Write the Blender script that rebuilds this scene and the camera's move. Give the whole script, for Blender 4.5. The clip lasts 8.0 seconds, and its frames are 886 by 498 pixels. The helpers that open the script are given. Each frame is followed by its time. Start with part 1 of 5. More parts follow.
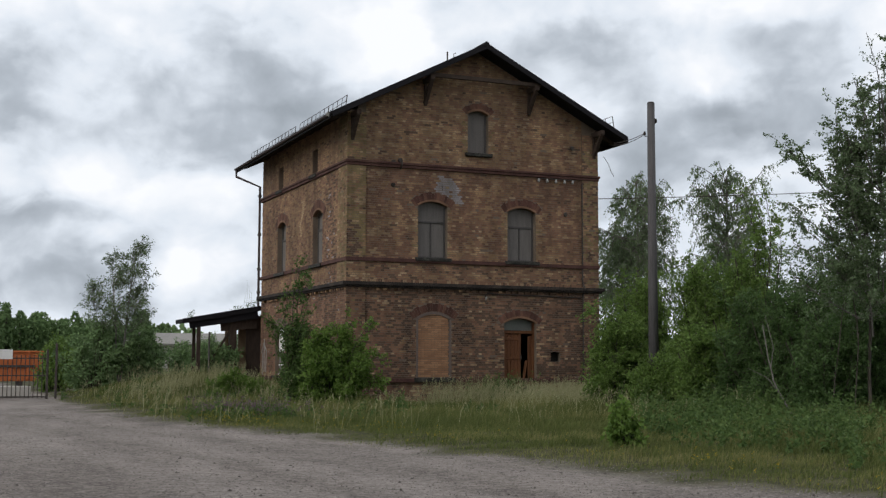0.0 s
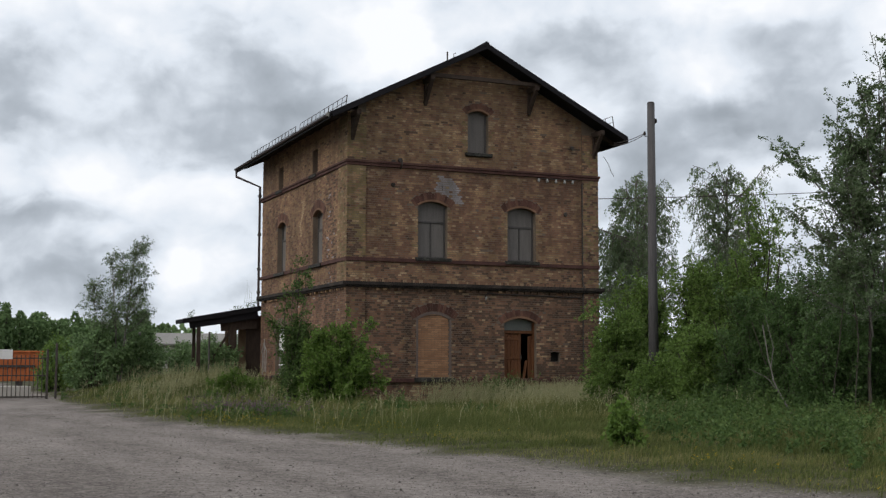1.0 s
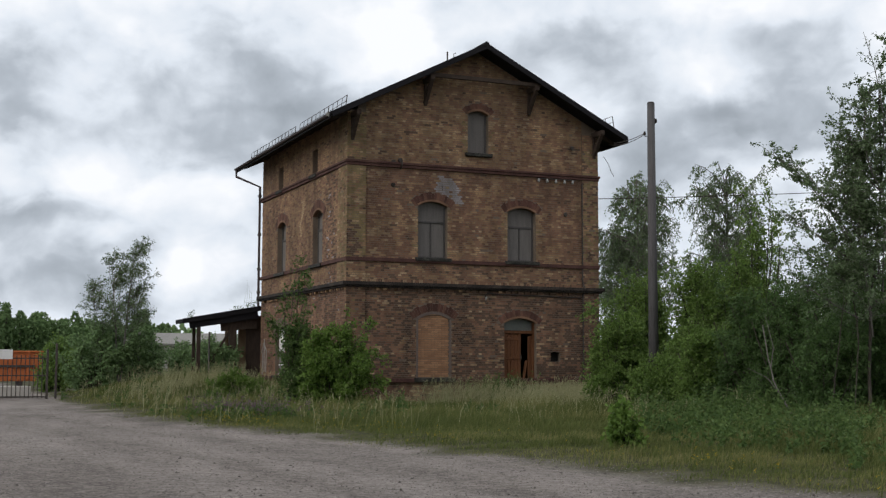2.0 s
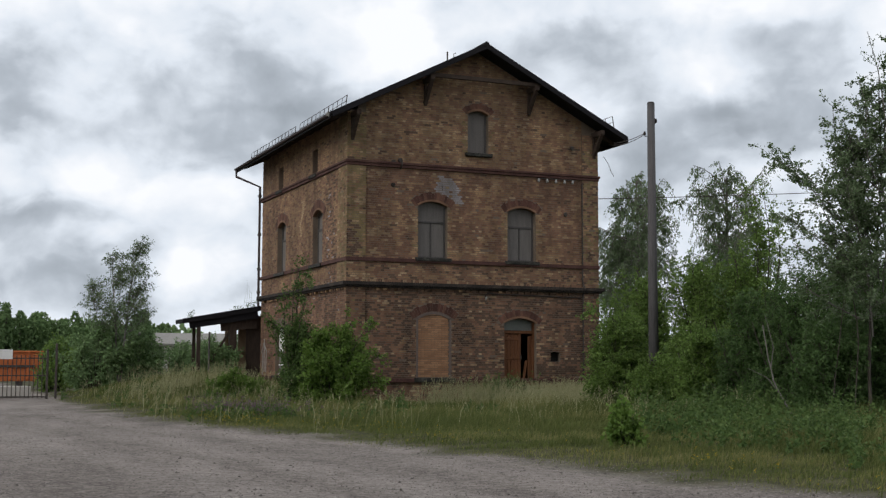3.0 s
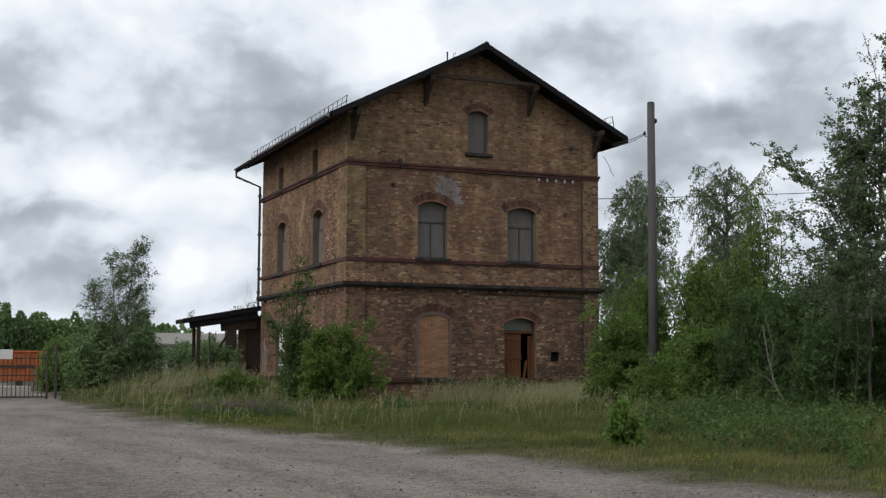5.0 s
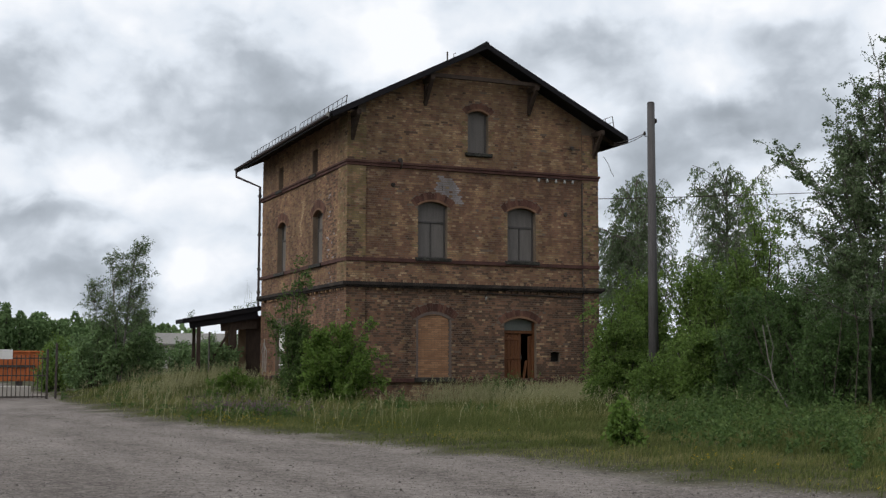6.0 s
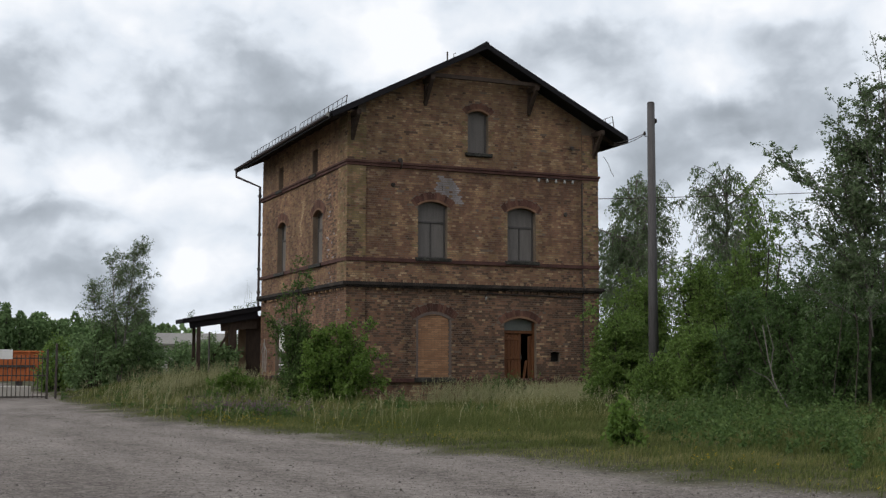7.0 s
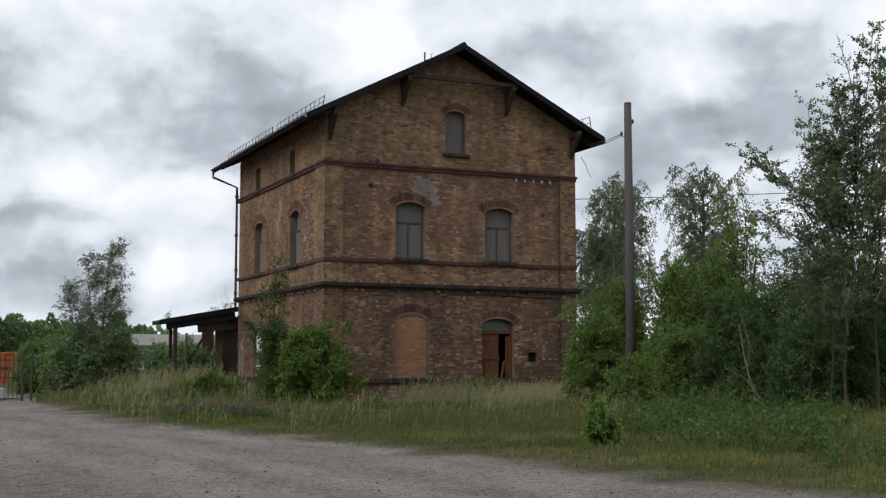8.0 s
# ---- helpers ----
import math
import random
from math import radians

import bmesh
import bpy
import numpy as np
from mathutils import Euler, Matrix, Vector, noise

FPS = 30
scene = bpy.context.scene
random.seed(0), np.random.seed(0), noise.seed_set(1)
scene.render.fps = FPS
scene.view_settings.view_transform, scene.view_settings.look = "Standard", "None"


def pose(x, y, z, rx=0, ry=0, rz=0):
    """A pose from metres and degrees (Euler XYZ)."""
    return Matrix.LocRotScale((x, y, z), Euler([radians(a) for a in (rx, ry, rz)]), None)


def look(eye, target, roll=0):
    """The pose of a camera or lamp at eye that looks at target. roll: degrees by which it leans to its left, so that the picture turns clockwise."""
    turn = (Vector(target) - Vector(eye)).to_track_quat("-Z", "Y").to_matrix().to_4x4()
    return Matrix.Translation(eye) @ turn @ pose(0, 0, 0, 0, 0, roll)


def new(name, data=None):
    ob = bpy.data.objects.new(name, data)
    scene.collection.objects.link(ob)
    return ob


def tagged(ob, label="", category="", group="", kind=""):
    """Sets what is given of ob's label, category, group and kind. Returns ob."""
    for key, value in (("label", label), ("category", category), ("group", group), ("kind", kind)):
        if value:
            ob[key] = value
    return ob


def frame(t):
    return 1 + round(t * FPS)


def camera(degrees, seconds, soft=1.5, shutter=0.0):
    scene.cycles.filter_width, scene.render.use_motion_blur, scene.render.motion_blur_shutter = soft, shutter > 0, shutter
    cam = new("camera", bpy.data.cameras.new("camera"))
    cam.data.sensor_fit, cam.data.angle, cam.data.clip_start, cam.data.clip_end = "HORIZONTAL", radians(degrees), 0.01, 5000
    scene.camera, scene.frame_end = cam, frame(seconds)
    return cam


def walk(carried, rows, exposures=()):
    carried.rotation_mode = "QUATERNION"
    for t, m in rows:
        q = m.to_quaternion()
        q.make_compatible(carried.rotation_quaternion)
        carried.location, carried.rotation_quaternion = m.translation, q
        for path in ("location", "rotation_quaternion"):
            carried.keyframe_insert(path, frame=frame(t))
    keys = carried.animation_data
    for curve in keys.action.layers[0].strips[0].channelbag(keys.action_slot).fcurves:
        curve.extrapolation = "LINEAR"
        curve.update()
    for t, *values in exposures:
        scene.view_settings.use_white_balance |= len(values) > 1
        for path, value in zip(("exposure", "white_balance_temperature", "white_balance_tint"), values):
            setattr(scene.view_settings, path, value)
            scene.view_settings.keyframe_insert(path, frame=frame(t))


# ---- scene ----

# ---- camera ----
EYE = (-13.81, -40.739, 1.361)


def aim(yaw, pitch, roll):
    y, p = radians(yaw), radians(pitch)
    way = Vector((math.sin(y) * math.cos(p), math.cos(y) * math.cos(p), math.sin(p)))
    return look(EYE, Vector(EYE) + way * 50, roll)


cam = camera(39.421, 8.0, soft=1.3)
walk(cam, [(0.0, aim(23.209, 5.328, 0.143)), (4.0, aim(23.209, 5.328, 0.143)), (7.8, aim(23.209, 5.328, 0.143)),
           (7.9, aim(23.26, 5.335, 0.13)), (8.0, aim(24.25, 5.35, -0.04))])

# ---- world, sun, exposure ----
world = bpy.data.worlds.new("overcast_sky")
scene.world = world
world.use_nodes = True
wn, wl = world.node_tree.nodes, world.node_tree.links
sky = wn.new("ShaderNodeTexSky")
sky.sky_type, sky.sun_disc, sky.sun_elevation, sky.sun_rotation = "NISHITA", False, radians(40), radians(252)
grey = wn.new("ShaderNodeMix")
grey.data_type = "RGBA"
grey.inputs[0].default_value = 0.8
grey.inputs[7].default_value = (8.2, 8.4, 8.9, 1)
wl.new(sky.outputs[0], grey.inputs[6])
wl.new(grey.outputs[2], wn["Background"].inputs[0])
wn["Background"].inputs[1].default_value = 0.1
sun_data = bpy.data.lights.new("sun", "SUN")
sun_data.energy, sun_data.angle, sun_data.color = 1.3, radians(40), (1.0, 0.96, 0.9)
new("sun", sun_data).matrix_world = look((-70, -22, 62), (0, 0, 0))
scene.view_settings.exposure = 0.0

# ---- helpers ----
TAU = 2 * math.pi


def mesh_from(name, verts, faces, mats, midx=None, smooth=False):
    me = bpy.data.meshes.new(name)
    me.from_pydata([tuple(v) for v in verts], [], [tuple(f) for f in faces])
    for m in mats if isinstance(mats, (list, tuple)) else [mats]:
        me.materials.append(m)
    if midx is not None:
        me.polygons.foreach_set("material_index", np.asarray(midx, dtype=np.int32))
    if smooth:
        me.polygons.foreach_set("use_smooth", np.ones(len(me.polygons), dtype=bool))
    me.update()
    return me


def part(name, bm, material, parent, label="", smooth=False):
    """One bmesh, or one ready mesh, as a part of a thing."""
    if isinstance(bm, bmesh.types.BMesh):
        me = bpy.data.meshes.new(name)
        bmesh.ops.recalc_face_normals(bm, faces=bm.faces[:])
        bm.to_mesh(me)
        bm.free()
        me.materials.append(material)
        if smooth:
            me.polygons.foreach_set("use_smooth", np.ones(len(me.polygons), dtype=bool))
    else:
        me = bm
    ob = new(name, me)
    ob.parent = parent
    if label:
        ob["label"] = label
    return ob


def thing(name, label, category, at=(0, 0, 0), group="", kind=""):
    ob = tagged(new(name), label, category, group, kind)
    ob.location = at
    return ob


def box(x0, x1, y0, y1, z0, z1, bevel=0.0, bm=None):
    own = bmesh.new()
    vs = [own.verts.new(p) for p in ((x0, y0, z0), (x1, y0, z0), (x1, y1, z0), (x0, y1, z0),
                                     (x0, y0, z1), (x1, y0, z1), (x1, y1, z1), (x0, y1, z1))]
    for f in ((3, 2, 1, 0), (4, 5, 6, 7), (0, 1, 5, 4), (1, 2, 6, 5), (2, 3, 7, 6), (3, 0, 4, 7)):
        own.faces.new([vs[i] for i in f])
    if bevel:
        bmesh.ops.bevel(own, geom=own.edges[:], offset=bevel, segments=1, affect="EDGES")
    return merge(bm, own)


def merge(bm, own):
    if bm is None:
        return own
    me = bpy.data.meshes.new("tmp")
    own.to_mesh(me)
    own.free()
    bm.from_mesh(me)
    bpy.data.meshes.remove(me)
    return bm


def beam(p, q, w, h, bevel=0.008, bm=None):
    """A squared timber from p to q."""
    p, q = Vector(p), Vector(q)
    d = q - p
    own = box(-w / 2, w / 2, -h / 2, h / 2, 0, d.length, bevel)
    up = (0, 0, 1) if abs(d.normalized().z) < 0.95 else (0, 1, 0)
    z = d.normalized()
    x = Vector(up).cross(z).normalized()
    y = z.cross(x)
    m = Matrix((x, y, z)).transposed().to_4x4()
    m.translation = p
    bmesh.ops.transform(own, matrix=m, verts=own.verts[:])
    return merge(bm, own)


def tube(points, radii, sides=8, bm=None, cap=True):
    """A round bar through the points."""
    own = bmesh.new()
    pts = [Vector(p) for p in points]
    if not hasattr(radii, "__len__"):
        radii = [radii] * len(pts)
    rings = []
    side = None
    for i, p in enumerate(pts):
        d = (pts[min(i + 1, len(pts) - 1)] - pts[max(i - 1, 0)]).normalized()
        if side is None:
            side = d.orthogonal().normalized()
        side = (side - d * side.dot(d)).normalized()
        other = d.cross(side)
        rings.append([own.verts.new(p + radii[i] * (side * math.cos(TAU * k / sides) + other * math.sin(TAU * k / sides))) for k in range(sides)])
    for a, b in zip(rings, rings[1:]):
        for k in range(sides):
            own.faces.new((a[k], a[(k + 1) % sides], b[(k + 1) % sides], b[k]))
    if cap:
        own.faces.new(rings[0][::-1])
        own.faces.new(rings[-1])
    return merge(bm, own)


# ---- materials ----
def material(name, ramp, scale=4.0, rough=0.85, bump=0.2, fine=40.0, metal=0.0, island=0.0, piece=0.0, stretch=(1, 1, 1), spec=0.3, mottle=0.5, streak=0.0):
    """A surface whose colour runs through a ramp by coarse and fine noise, and from piece to piece."""
    m = bpy.data.materials.new(name)
    m.use_nodes = True
    n, l = m.node_tree.nodes, m.node_tree.links
    b = n["Principled BSDF"]
    b.inputs["Roughness"].default_value, b.inputs["Metallic"].default_value = rough, metal
    b.inputs["Specular IOR Level"].default_value = spec
    co = n.new("ShaderNodeTexCoord")
    mp = n.new("ShaderNodeMapping")
    mp.inputs["Scale"].default_value = stretch
    l.new(co.outputs["Object"], mp.inputs["Vector"])
    big, small = n.new("ShaderNodeTexNoise"), n.new("ShaderNodeTexNoise")
    for t, s, d in ((big, scale, 6), (small, fine, 4)):
        t.inputs["Scale"].default_value, t.inputs["Detail"].default_value = s, d
        l.new(mp.outputs[0], t.inputs["Vector"])
    mix = n.new("ShaderNodeMix")
    mix.inputs[0].default_value = 1 - mottle
    l.new(small.outputs[0], mix.inputs[2])
    l.new(big.outputs[0], mix.inputs[3])
    last = mix.outputs[0]
    if island or piece:
        rnd = n.new("ShaderNodeNewGeometry") if island else n.new("ShaderNodeObjectInfo")
        mm = n.new("ShaderNodeMix")
        mm.inputs[0].default_value = island or piece
        l.new(last, mm.inputs[2])
        l.new(rnd.outputs["Random Per Island" if island else "Random"], mm.inputs[3])
        last = mm.outputs[0]
    cr = n.new("ShaderNodeValToRGB")
    while len(cr.color_ramp.elements) < len(ramp):
        cr.color_ramp.elements.new(0.5)
    lo, hi = (0.28, 0.72) if not (island or piece) else (0.12, 0.88)
    for i, (e, c) in enumerate(zip(cr.color_ramp.elements, ramp)):
        e.position, e.color = lo + (hi - lo) * i / max(1, len(ramp) - 1), (*c, 1)
    l.new(last, cr.inputs[0])
    colour = cr.outputs[0]
    if streak:
        # runs of soot and damp that follow the fall of the water, and broad blotches
        for sc, st in ((1.0, (1.7, 1.7, 0.24)), (0.55, (1, 1, 1)), (3.2, (1, 1, 0.6))):
            ms, ts, rs_, mx = n.new("ShaderNodeMapping"), n.new("ShaderNodeTexNoise"), n.new("ShaderNodeMapRange"), n.new("ShaderNodeMix")
            ms.inputs["Scale"].default_value = st
            ts.inputs["Scale"].default_value, ts.inputs["Detail"].default_value = sc, 6
            l.new(co.outputs["Object"], ms.inputs[0])
            l.new(ms.outputs[0], ts.inputs["Vector"])
            rs_.inputs["From Min"].default_value, rs_.inputs["From Max"].default_value = 0.32, 0.62
            rs_.inputs["To Min"].default_value, rs_.inputs["To Max"].default_value = 1 - streak, 1.08
            l.new(ts.outputs[0], rs_.inputs["Value"])
            mx.data_type, mx.blend_type = "RGBA", "MULTIPLY"
            mx.inputs[0].default_value = 1.0
            l.new(colour, mx.inputs[6])
            l.new(rs_.outputs[0], mx.inputs[7])
            colour = mx.outputs[2]
    l.new(colour, b.inputs["Base Color"])
    if bump:
        bp = n.new("ShaderNodeBump")
        bp.inputs["Strength"].default_value, bp.inputs["Distance"].default_value = bump, 0.02
        l.new(small.outputs[0], bp.inputs["Height"])
        l.new(bp.outputs[0], b.inputs["Normal"])
    return m


def leaf_material(name, ramp, gloss=0.45, through_light=0.35, scale=0.7):
    m = bpy.data.materials.new(name)
    m.use_nodes = True
    n, l = m.node_tree.nodes, m.node_tree.links
    b, out = n["Principled BSDF"], n["Material Output"]
    geo, co, noi = n.new("ShaderNodeNewGeometry"), n.new("ShaderNodeTexCoord"), n.new("ShaderNodeTexNoise")
    noi.inputs["Scale"].default_value = scale
    l.new(co.outputs["Object"], noi.inputs["Vector"])
    mix = n.new("ShaderNodeMix")
    mix.inputs[0].default_value = 0.5
    l.new(geo.outputs["Random Per Island"], mix.inputs[2])
    l.new(noi.outputs[0], mix.inputs[3])
    cr = n.new("ShaderNodeValToRGB")
    while len(cr.color_ramp.elements) < len(ramp):
        cr.color_ramp.elements.new(0.5)
    for i, (e, c) in enumerate(zip(cr.color_ramp.elements, ramp)):
        e.position, e.color = 0.2 + 0.6 * i / (len(ramp) - 1), (*c, 1)
    l.new(mix.outputs[0], cr.inputs[0])
    l.new(cr.outputs[0], b.inputs["Base Color"])
    b.inputs["Roughness"].default_value, b.inputs["Specular IOR Level"].default_value = gloss, 0.12
    tr, ms = n.new("ShaderNodeBsdfTranslucent"), n.new("ShaderNodeMixShader")
    l.new(cr.outputs[0], tr.inputs[0])
    ms.inputs[0].default_value = through_light
    l.new(b.outputs[0], ms.inputs[1])
    l.new(tr.outputs[0], ms.inputs[2])
    l.new(ms.outputs[0], out.inputs[0])
    return m


BRICK_BUFF = material("brick_buff", [(0.243, 0.146, 0.078), (0.296, 0.184, 0.100), (0.363, 0.232, 0.124)], 0.8, 0.9, 0.25, 60, island=0.36, streak=0.31)
BRICK_BROWN = material("brick_brown", [(0.187, 0.106, 0.065), (0.235, 0.131, 0.079), (0.272, 0.158, 0.096)], 0.8, 0.9, 0.25, 60, island=0.36, streak=0.31)
BRICK_RED = material("brick_red", [(0.157, 0.085, 0.055), (0.190, 0.101, 0.064), (0.218, 0.121, 0.077)], 0.8, 0.9, 0.25, 60, island=0.36, streak=0.31)
BRICK_DARK = material("brick_soot", [(0.098, 0.061, 0.041), (0.113, 0.071, 0.048), (0.135, 0.082, 0.054)], 0.8, 0.9, 0.25, 60, island=0.36, streak=0.31)
BRICK_PALE = material("brick_pale", [(0.283, 0.190, 0.106), (0.365, 0.251, 0.145), (0.446, 0.328, 0.206)], 0.8, 0.9, 0.25, 60, island=0.36, streak=0.31)
BRICK_GREY = material("brick_grey_washed", [(0.217, 0.195, 0.193), (0.294, 0.273, 0.276), (0.242, 0.182, 0.154)], 1.2, 0.9, 0.25, 60, island=0.3, streak=0.27)
BRICK_INFILL = material("brick_infill", [(0.210, 0.113, 0.063), (0.306, 0.167, 0.092), (0.390, 0.226, 0.125)], 3, 0.9, 0.25, 60, piece=0.5)
BRICK_ARCH = material("brick_arch", [(0.090, 0.042, 0.032), (0.140, 0.066, 0.047), (0.190, 0.098, 0.066)], 3, 0.9, 0.25, 60, piece=0.6, streak=0.36)
BRICK_OLIVE = material("brick_olive", [(0.166, 0.120, 0.056), (0.222, 0.164, 0.077), (0.286, 0.217, 0.107)], 0.8, 0.9, 0.25, 60, island=0.36, streak=0.31)
FAN_GLASS = material("dusty_pane", [(0.070, 0.074, 0.065), (0.120, 0.127, 0.113), (0.160, 0.170, 0.150)], 2, 0.35, 0.05, 30, spec=0.5)
BRICKS = [BRICK_BUFF, BRICK_BROWN, BRICK_RED, BRICK_DARK, BRICK_PALE, BRICK_GREY, BRICK_OLIVE]
MORTAR = material("mortar", [(0.093, 0.068, 0.053), (0.149, 0.115, 0.087), (0.213, 0.169, 0.125)], 1.5, 0.95, 0.4, 50)
BAND = material("band_red", [(0.022, 0.014, 0.012), (0.072, 0.032, 0.026), (0.125, 0.070, 0.052)], 2.2, 0.85, 0.3, 30)
CORNICE = material("cornice_sooty", [(0.008, 0.007, 0.007), (0.026, 0.021, 0.018), (0.090, 0.068, 0.054)], 2.6, 0.9, 0.4, 24)
STONE_SILL = material("sill_stone", [(0.010, 0.010, 0.009), (0.027, 0.026, 0.022), (0.105, 0.100, 0.086)], 5, 0.9, 0.3, 60)
RENDER_COAT = material("render_frame", [(0.093, 0.070, 0.058), (0.136, 0.104, 0.087), (0.170, 0.132, 0.109)], 5, 0.9, 0.3, 60)
BOARD = material("board_grey", [(0.095, 0.086, 0.078), (0.135, 0.122, 0.112), (0.165, 0.15, 0.138)], 2, 0.8, 0.15, 30, stretch=(6, 6, 0.6))
BOARD_FRAME = material("frame_grey", [(0.05, 0.045, 0.042), (0.075, 0.07, 0.065), (0.10, 0.09, 0.085)], 3, 0.8, 0.2, 40)
BOARD_RED = material("board_red_brown", [(0.068, 0.025, 0.020), (0.111, 0.041, 0.031), (0.145, 0.060, 0.044)], 3, 0.85, 0.2, 40)
DOOR_WOOD = material("door_wood", [(0.055, 0.022, 0.010), (0.125, 0.048, 0.018), (0.175, 0.072, 0.028)], 2, 0.7, 0.3, 30, stretch=(8, 8, 0.7))
ROOF_EDGE = material("roof_timber_dark", [(0.004, 0.004, 0.005), (0.008, 0.007, 0.009), (0.018, 0.015, 0.016)], 2, 0.9, 0.3, 30, stretch=(1, 4, 4))
ROOF_TILE = material("roof_felt", [(0.004, 0.004, 0.005), (0.008, 0.008, 0.009), (0.016, 0.014, 0.014)], 2, 0.85, 0.3, 30)
TIMBER = material("timber_weathered", [(0.02, 0.014, 0.010), (0.045, 0.03, 0.022), (0.075, 0.055, 0.04)], 3, 0.85, 0.3, 40, stretch=(3, 3, 1))
METAL = material("metal_rusty", [(0.03, 0.025, 0.022), (0.06, 0.05, 0.045), (0.11, 0.085, 0.07)], 8, 0.6, 0.2, 60, metal=0.3)
ZINC = material("zinc_dull", [(0.035, 0.025, 0.025), (0.06, 0.045, 0.045), (0.09, 0.07, 0.068)], 6, 0.6, 0.15, 40, metal=0.3)
POLE_WOOD = material("pole_wood", [(0.045, 0.044, 0.043), (0.080, 0.075, 0.075), (0.113, 0.109, 0.108)], 3, 0.85, 0.5, 30, stretch=(9, 9, 0.5))
PORCELAIN = material("porcelain", [(0.275, 0.275, 0.259), (0.358, 0.352, 0.330)], 8, 0.3, 0, 30)
# near black: the shade inside the house put into the colour
INSIDE_SHADE = material("inside_shade", [(0.01, 0.009, 0.008), (0.018, 0.016, 0.014)], 3, 0.95, 0.1, 30)
CONCRETE = material("concrete", [(0.16, 0.15, 0.135), (0.24, 0.23, 0.21), (0.30, 0.29, 0.265)], 4, 0.9, 0.3, 50)
WHITE_PAINT = material("white_paint_old", [(0.5, 0.5, 0.48), (0.66, 0.66, 0.64), (0.74, 0.74, 0.72)], 3, 0.6, 0.1, 40)
CHALK = material("chalk_paint", [(0.30, 0.28, 0.26), (0.42, 0.4, 0.37)], 8, 0.9, 0.1, 40)
ORANGE = material("orange_paint", [(0.315, 0.081, 0.022), (0.390, 0.108, 0.031), (0.435, 0.135, 0.044)], 1.2, 0.6, 0.1, 30)
PALE_PLASTER = material("plaster_pale", [(0.32, 0.30, 0.27), (0.40, 0.38, 0.34), (0.46, 0.44, 0.40)], 0.6, 0.9, 0.2, 20)
OCHRE_PLASTER = material("plaster_ochre", [(0.16, 0.105, 0.066), (0.22, 0.15, 0.095), (0.27, 0.185, 0.12)], 1.4, 0.9, 0.25, 30)

# ---- cloudy backdrop ----
def cloud_material():
    m = bpy.data.materials.new("cloud_cover")
    m.use_nodes = True
    n, l = m.node_tree.nodes, m.node_tree.links
    n.remove(n["Principled BSDF"])
    uv = n.new("ShaderNodeTexCoord").outputs["UV"]

    def math_node(op, a, b=None, clamp=False):
        q = n.new("ShaderNodeMath")
        q.operation, q.use_clamp = op, clamp
        for i, v in enumerate((a, b)):
            if v is None:
                continue
            if isinstance(v, (int, float)):
                q.inputs[i].default_value = v
            else:
                l.new(v, q.inputs[i])
        return q.outputs[0]

    def noise_at(scale, detail, seed, sx=1.0, sy=1.7, rough=0.55):
        mp, t = n.new("ShaderNodeMapping"), n.new("ShaderNodeTexNoise")
        mp.inputs["Scale"].default_value, mp.inputs["Location"].default_value = (sx, sy, 1), (seed, seed * 0.7, seed)
        t.inputs["Scale"].default_value, t.inputs["Detail"].default_value, t.inputs["Roughness"].default_value = scale, detail, rough
        t.inputs["Distortion"].default_value = 0.35
        l.new(uv, mp.inputs[0])
        l.new(mp.outputs[0], t.inputs["Vector"])
        return t.outputs[0]

    wob = math_node("SUBTRACT", noise_at(0.42, 4, 3.1, 1.0, 1.3, 0.5), 0.5)
    wob2 = math_node("SUBTRACT", noise_at(0.42, 4, 9.7, 1.0, 1.3, 0.5), 0.5)
    sep = n.new("ShaderNodeSeparateXYZ")
    l.new(uv, sep.inputs[0])
    u = math_node("ADD", sep.outputs[0], math_node("MULTIPLY", wob, 2.6))
    v = math_node("ADD", sep.outputs[1], math_node("MULTIPLY", wob2, 2.2))
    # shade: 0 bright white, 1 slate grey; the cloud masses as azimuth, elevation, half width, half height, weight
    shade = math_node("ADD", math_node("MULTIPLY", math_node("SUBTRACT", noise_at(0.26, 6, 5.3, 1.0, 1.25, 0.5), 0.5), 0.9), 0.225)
    shade = math_node("ADD", shade, math_node("MULTIPLY", math_node("SUBTRACT", noise_at(0.75, 5, 21.3, 1.0, 1.2, 0.52), 0.5), 0.30))
    heap, hm = n.new("ShaderNodeTexVoronoi"), n.new("ShaderNodeCombineXYZ")
    heap.feature = "SMOOTH_F1"
    heap.inputs["Scale"].default_value, heap.inputs["Smoothness"].default_value, heap.inputs["Detail"].default_value = 0.34, 0.7, 2.0
    l.new(math_node("MULTIPLY", u, 0.75), hm.inputs[0])
    l.new(math_node("MULTIPLY", v, 1.25), hm.inputs[1])
    l.new(hm.outputs[0], heap.inputs["Vector"])
    shade = math_node("ADD", shade, math_node("MULTIPLY", math_node("SUBTRACT", heap.outputs["Distance"], 0.72), 0.5))
    for az, el, hw, hh, k in CLOUDS:
        du = math_node("DIVIDE", math_node("SUBTRACT", u, az), hw)
        dv = math_node("DIVIDE", math_node("SUBTRACT", v, el), hh)
        r = math_node("ADD", math_node("MULTIPLY", du, du), math_node("MULTIPLY", dv, dv))
        shade = math_node("ADD", shade, math_node("MULTIPLY", math_node("POWER", 2.718, math_node("MULTIPLY", r, -1.0)), k))
    cr = n.new("ShaderNodeValToRGB")
    for c in range(2):
        cr.color_ramp.elements.new(0.5)
    for e, (p, c) in zip(cr.color_ramp.elements, ((0.0, (0.97, 0.99, 1.03)), (0.34, (0.76, 0.82, 0.90)), (0.62, (0.48, 0.53, 0.595)), (1.0, (0.26, 0.295, 0.335)))):
        e.position, e.color = p, (*c, 1)
